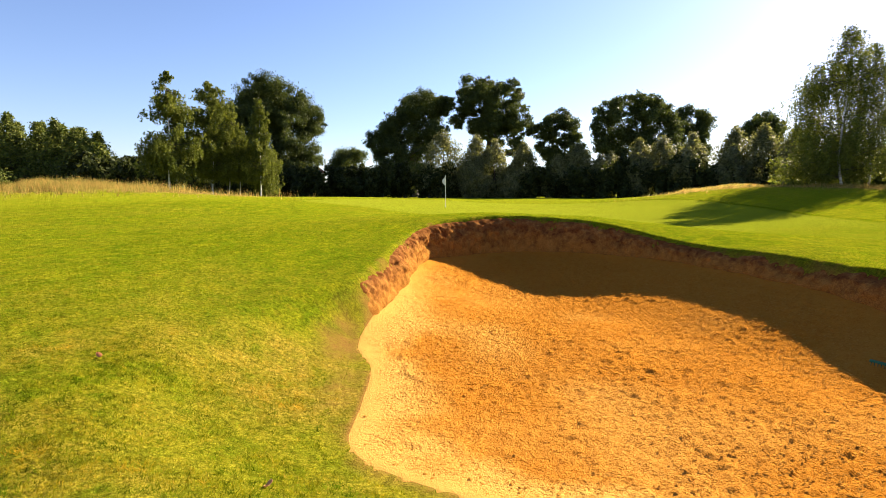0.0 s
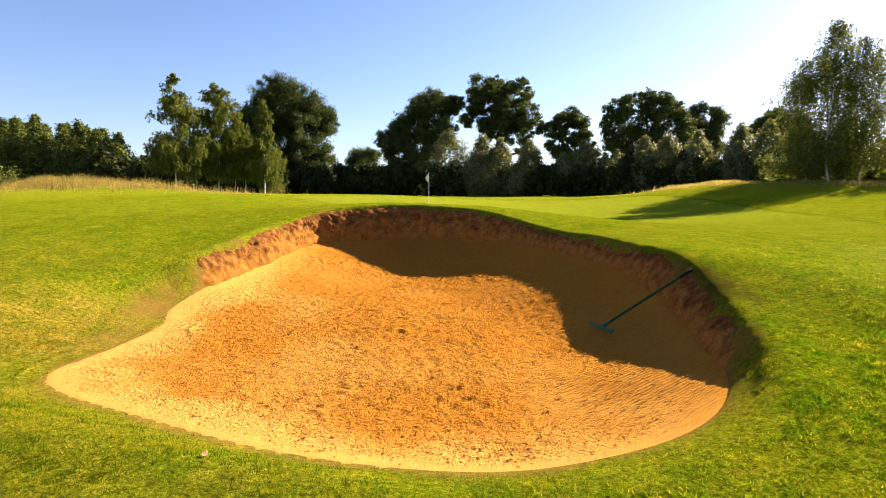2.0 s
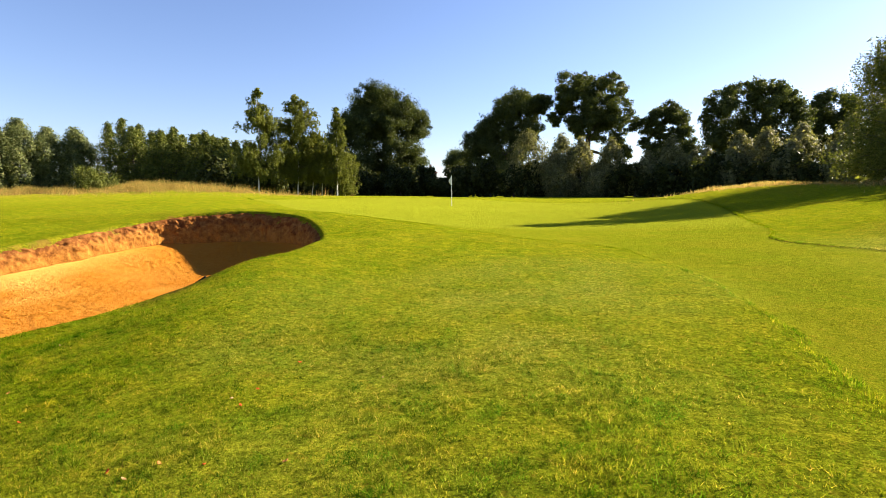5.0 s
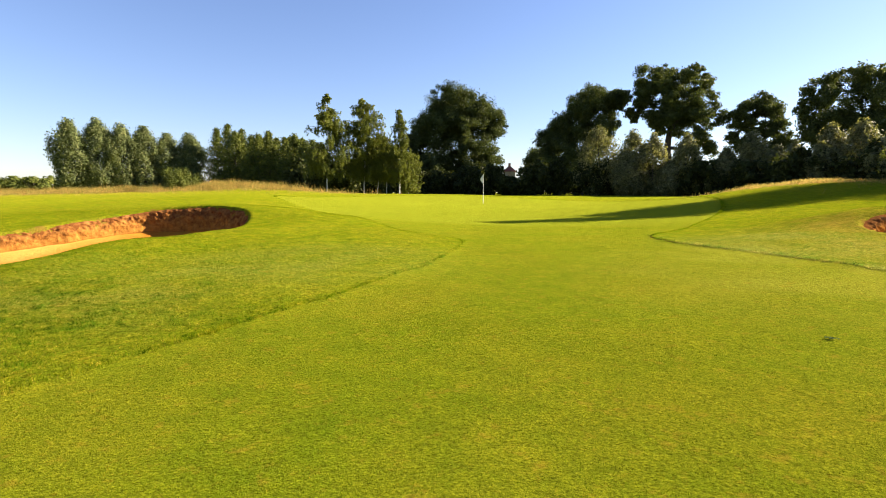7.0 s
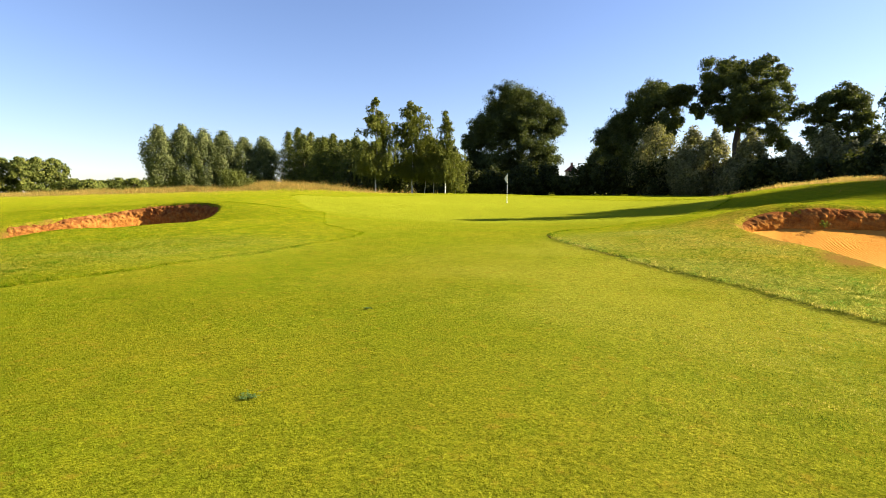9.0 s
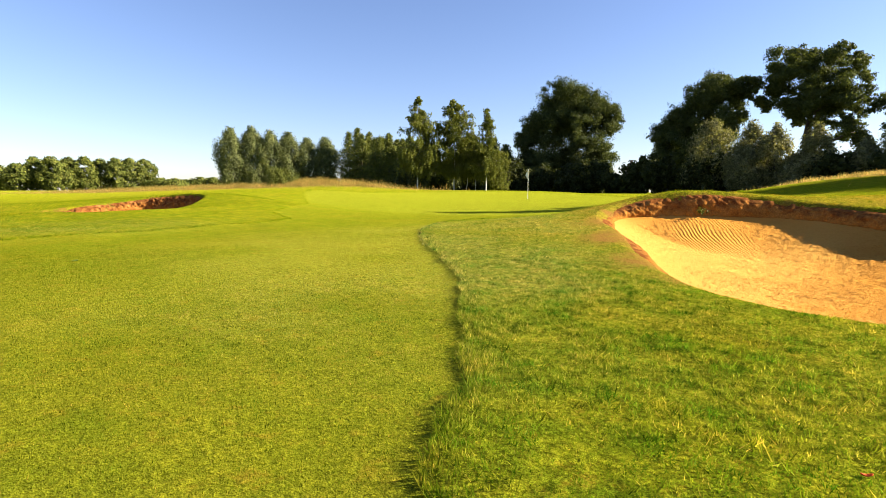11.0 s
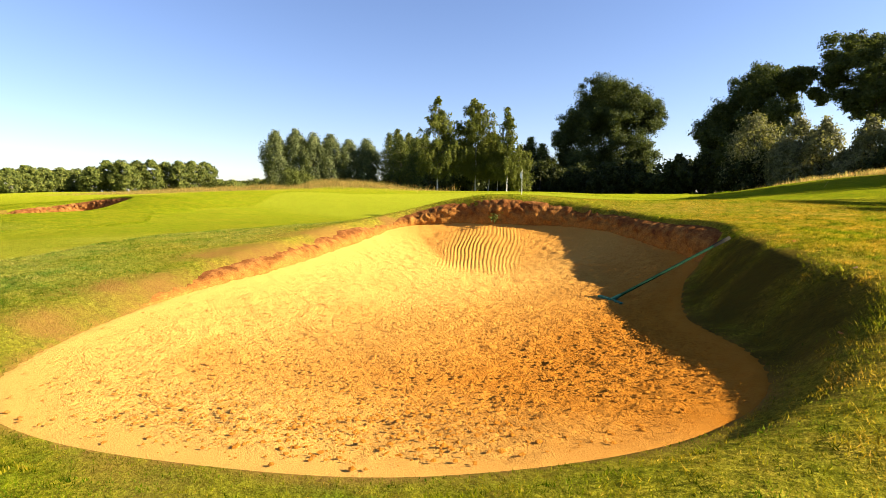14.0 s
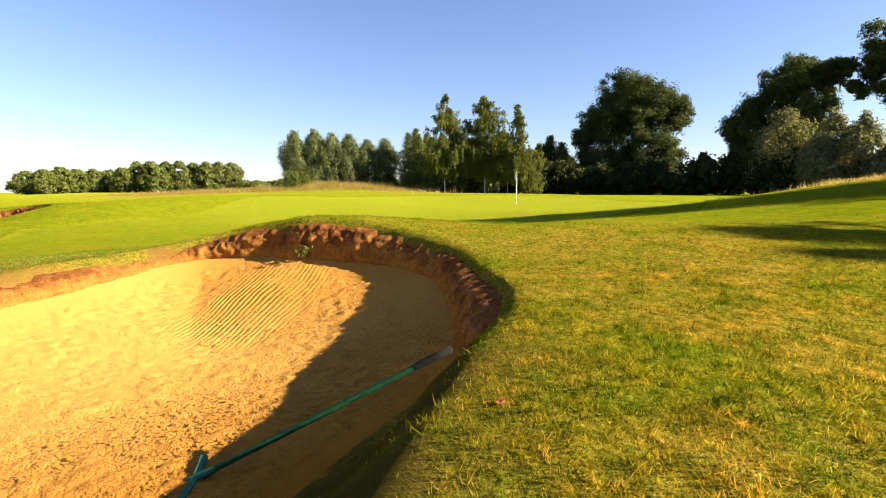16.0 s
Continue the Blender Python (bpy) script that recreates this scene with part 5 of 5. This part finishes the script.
# ---- flag ----
def flagstick():
    x, y = 1.52, 58.4
    z = float(base_height(np.array([x]), np.array([y]))[0])
    root = new("flagstick")
    root.matrix_world = pose(x, y, z) @ Matrix.Scale(1.675, 4)
    v, f = tube(np.array([(0, 0, -0.1), (0, 0, 1.0), (0, 0, 2.06)]), [0.016, 0.014, 0.011], 10)
    part("pole", mesh_np("pole", v, f, None, True), plain("pole_white", (0.8, 0.8, 0.76), 0.4, 0.05, 8), root)
    nu, nv = 14, 18
    u, w = np.meshgrid(np.linspace(0, 1, nu), np.linspace(0, 1, nv), indexing="ij")
    drop = w * 0.62
    fx = -0.012 - u * (0.05 + 0.20 * np.sin(np.pi * np.clip(w, 0, 1)) * (1 - 0.3 * w))
    fy = 0.04 * np.sin(u * 7 + w * 2) * u
    fz = 2.03 - drop - 0.12 * u * (1 - w)
    V = np.stack([fx, fy, fz], -1).reshape(-1, 3)
    i, j = np.meshgrid(np.arange(nu - 1), np.arange(nv - 1), indexing="ij")
    F = np.stack([i * nv + j, (i + 1) * nv + j, (i + 1) * nv + j + 1, i * nv + j + 1], -1).reshape(-1, 4)
    flag = part("flag", mesh_np("flag", V, F, None, True), plain("flag_cloth", (0.58, 0.58, 0.56), 0.8, 0.06, 30), root, "limp white cloth flag")
    mod = flag.modifiers.new("thickness", "SOLIDIFY")
    mod.thickness = 0.003
    v, f = tube(np.array([(0, 0, -0.10), (0, 0, 0.012)]), [0.054, 0.054], 18)
    part("cup", mesh_np("cup", v, f, None, True), plain("cup_white", (0.7, 0.7, 0.68), 0.5, 0.05, 8), root)
    tagged(root, "white flagstick with limp white flag on the green", "flag")


flagstick()


# ---- rakes ----
RAKE_GREEN = plain("rake_green", (0.008, 0.054, 0.019), 0.8, 0.25, 30)
RAKE_TEAL = plain("rake_teal", (0.022, 0.105, 0.062), 0.75, 0.2, 30)
RAKE_GRIP = plain("rake_grip", (0.012, 0.012, 0.008), 0.95, 0.3, 40)


def rake(head, tip, across, label, width=0.6):
    """A bunker rake: handle, grip, socket, head bar and its teeth."""
    head, tip, across = Vector(head), Vector(tip), Vector(across).normalized()
    root = new("bunker_rake")
    root.matrix_world = Matrix.Translation(head)
    d = tip - head
    k = np.linspace(0, 1, 9)[:, None]
    line = np.array(d)[None] * k
    v, f = tube(line[:8], np.full(8, 0.021), 10)
    part("handle", mesh_np("handle", v, f, None, True), RAKE_GREEN, root)
    v, f = tube(np.array([d * 0.86, d * 0.93, d * 0.995, d]), [0.025, 0.026, 0.026, 0.005], 10)
    part("grip", mesh_np("grip", v, f, None, True), RAKE_GRIP, root, "dark worn rubber grip")
    v, f = tube(np.array([d * -0.01, d * 0.04, d * 0.09]), [0.034, 0.030, 0.023], 10)
    part("socket", mesh_np("socket", v, f, None, True), RAKE_TEAL, root)
    up = Vector((0, 0, 1))
    fwd = across.cross(up).normalized()
    bm = bmesh.new()
    n = 14
    vs = []
    for i in range(n + 1):
        s = (i / n - 0.5) * width
        bow = 0.02 * (1 - (2 * i / n - 1) ** 2)
        for a, b in ((-0.03, -0.014), (0.03, -0.014), (0.022, 0.02), (-0.022, 0.02)):
            vs.append(bm.verts.new(across * s + fwd * (a + bow) + up * (b + 0.01)))
    for i in range(n):
        for j in range(4):
            q = (j + 1) % 4
            bm.faces.new([vs[i * 4 + j], vs[i * 4 + q], vs[(i + 1) * 4 + q], vs[(i + 1) * 4 + j]])
    bm.faces.new(vs[:4][::-1])
    bm.faces.new(vs[-4:])
    bar = part("head_bar", from_bm("head_bar", bm), RAKE_TEAL, root, "teal plastic rake head")
    for i in range(13):
        s = (i / 12 - 0.5) * (width - 0.04)
        v, f = tube(np.array([across * s + up * 0.0, across * s - up * 0.035 + fwd * 0.006, across * s - up * 0.07 + fwd * 0.02]), [0.007, 0.006, 0.002], 6)
        part("tooth", mesh_np("tooth", v, f, None, True), RAKE_TEAL, bar)
    tagged(root, label, "rake", "bunker rakes")


rake((7.33, 7.95, -1.03), (8.97, 8.13, 0.0), (0.45, -0.9, 0), "green bunker rake leaning on the shaded bank")
rake((36.07, 17.76, -0.36), (37.15, 19.20, 0.55), (-0.88, 0.48, 0), "green bunker rake with teal head against the bank")


# ---- fallen leaves and a weed ----
def fallen_leaf(x, y, size, colour, label, seed):
    g = np.random.default_rng(seed)
    z = float(turf_height(np.array([float(x)]), np.array([float(y)]))[0]) + 0.045 + 0.4 * size
    n = 9
    u = np.linspace(-1, 1, n)
    w = 0.55 * np.sqrt(np.clip(1 - u ** 2, 0, 1)) * (1 + 0.15 * g.normal(size=n))
    V, F = [], []
    for i in range(n):
        curl = 0.35 * u[i] ** 2
        for s in (-1, 0, 1):
            V.append((u[i] * size, s * w[i] * size, curl * size + abs(s) * 0.3 * size))
    for i in range(n - 1):
        for j in range(2):
            F.append((i * 3 + j, (i + 1) * 3 + j, (i + 1) * 3 + j + 1, i * 3 + j + 1))
    ob = part("fallen_leaf", mesh_np("fallen_leaf", np.array(V), np.array(F), None, True), plain("dead_leaf", colour, 0.7, 0.35, 60))
    mod = ob.modifiers.new("thickness", "SOLIDIFY")
    mod.thickness = 0.0015
    ob.matrix_world = pose(x, y, z, g.uniform(-25, 25), g.uniform(-25, 25), g.uniform(0, 360))
    tagged(ob, label, "leaf", "fallen leaves")


def weed(x, y, z, label, k=0.75, flat=1.0):
    root = new("weed")
    root.matrix_world = pose(x, y, z) @ Matrix.Diagonal((k, k, k * flat, 1))
    stems = [tube(np.array([(0, 0, -0.05), (math.cos(a) * 0.06, math.sin(a) * 0.06, 0.12), (math.cos(a) * 0.13, math.sin(a) * 0.13, 0.2)]), [0.006, 0.005, 0.002], 5) for a in np.arange(7) * 0.9]
    v, f = joined(stems)
    part("stem", mesh_np("stem", v, f, None, True), BIRCH_LEAF, root)
    pts = rng.normal(size=(70, 3)) * np.array([0.10, 0.10, 0.07]) + np.array([0, 0, 0.15])
    v, f = leaf_quads(pts, 0.04)
    part("foliage", mesh_np("foliage", v, f), BIRCH_LEAF, root)
    tagged(root, label, "plant")


weed(30.95, 20.95, 0.46, "small green weed rooted in the bunker's earth face")
WEED_LEAF = leaf_material("weed_leaves", [(0.0, (0.04, 0.08, 0.02)), (1.0, (0.11, 0.17, 0.04))], 0.3)


def rosette(x, y, r, label, seed):
    """A flat ragged rosette of narrow leaves pressed into the turf."""
    g = np.random.default_rng(seed)
    n = 46
    a = g.uniform(0, 2 * np.pi, n)
    px, py = g.normal(size=n) * 0.45 * r, g.normal(size=n) * 0.3 * r
    z = turf_height(px + x, py + y) + 0.012
    length, w = r * g.uniform(0.25, 0.6, n), 0.007
    d, e = np.stack([np.cos(a), np.sin(a)], -1), np.stack([-np.sin(a), np.cos(a)], -1)
    c = np.stack([px, py], -1)
    rows = []
    for t, k, lift in ((0, 0.4, 0), (0.5, 1.0, 0.012), (1, 0.1, 0.006)):
        for side in (-1, 1):
            rows.append(np.concatenate([c + d * (length * t)[:, None] + e * side * w * k, (z + lift)[:, None]], 1))
    v = np.stack(rows, 1)
    f = (np.array([(0, 1, 3, 2), (2, 3, 5, 4)])[None] + 6 * np.arange(n)[:, None, None]).reshape(-1, 4)
    ob = part("weed", mesh_np("weed", v.reshape(-1, 3), f), WEED_LEAF)
    ob.matrix_world = pose(x, y, 0)
    tagged(ob, label, "plant", kind="stuff")


rosette(26.9, 4.05, 0.085, "small dark green weed patch in the fairway", 931)
rosette(25.68, 6.7, 0.06, "tiny dark weed in the fairway", 932)
for n, (x, y, size, colour, label) in enumerate([
        (11.28, 1.97, 0.035, (0.5, 0.055, 0.008), "curled orange-red fallen leaf on the rough"), (9.35, 3.59, 0.03, (0.45, 0.16, 0.05), "small reddish fallen leaf on the rough"),
        (10.34, 2.24, 0.035, (0.5, 0.15, 0.04), "orange fallen leaf on the rough"), (-1.38, 4.2, 0.05, (0.6, 0.3, 0.11), "brown dead leaf at the sand's edge"),
        (2.8, 2.5, 0.035, (0.42, 0.2, 0.08), "tan fallen leaf on the rough"), (-4.01, 6.23, 0.05, (0.42, 0.16, 0.06), "dark brown fallen leaf on the rough"),
        (35.4, 8.25, 0.03, (0.5, 0.3, 0.15), "pale tan fallen leaf on the rough"), (35.4, 9.9, 0.03, (0.4, 0.18, 0.08), "brown fallen leaf near the bunker"), (38.07, 18.73, 0.03, (0.45, 0.12, 0.05), "red-brown fallen leaf on dry grass")]):
    fallen_leaf(x, y, size, colour, label, 900 + n)
g = np.random.default_rng(77)
for n in range(34):
    x, y = (g.uniform(8.8, 14.5), g.uniform(1.6, 5.2)) if n < 20 else (g.uniform(34.5, 41.5), g.uniform(7.0, 10.5)) if n < 26 else (g.uniform(38.3, 41), g.uniform(15, 22))
    fallen_leaf(x, y, g.uniform(0.014, 0.026), ((0.5, 0.07, 0.01), (0.42, 0.17, 0.04), (0.5, 0.29, 0.12))[n % 3], ("small orange-red fallen leaf on the rough", "small brown fallen leaf on the rough", "small pale tan fallen leaf on the rough")[n % 3], 950 + n)

# the plan above is in units of 0.7 m: bring every thing to metres
for ob in [ob for ob in scene.objects if ob.parent is None and ob.type in {"MESH", "EMPTY"}]:
    ob.matrix_world = Matrix.Scale(UNIT, 4) @ ob.matrix_world
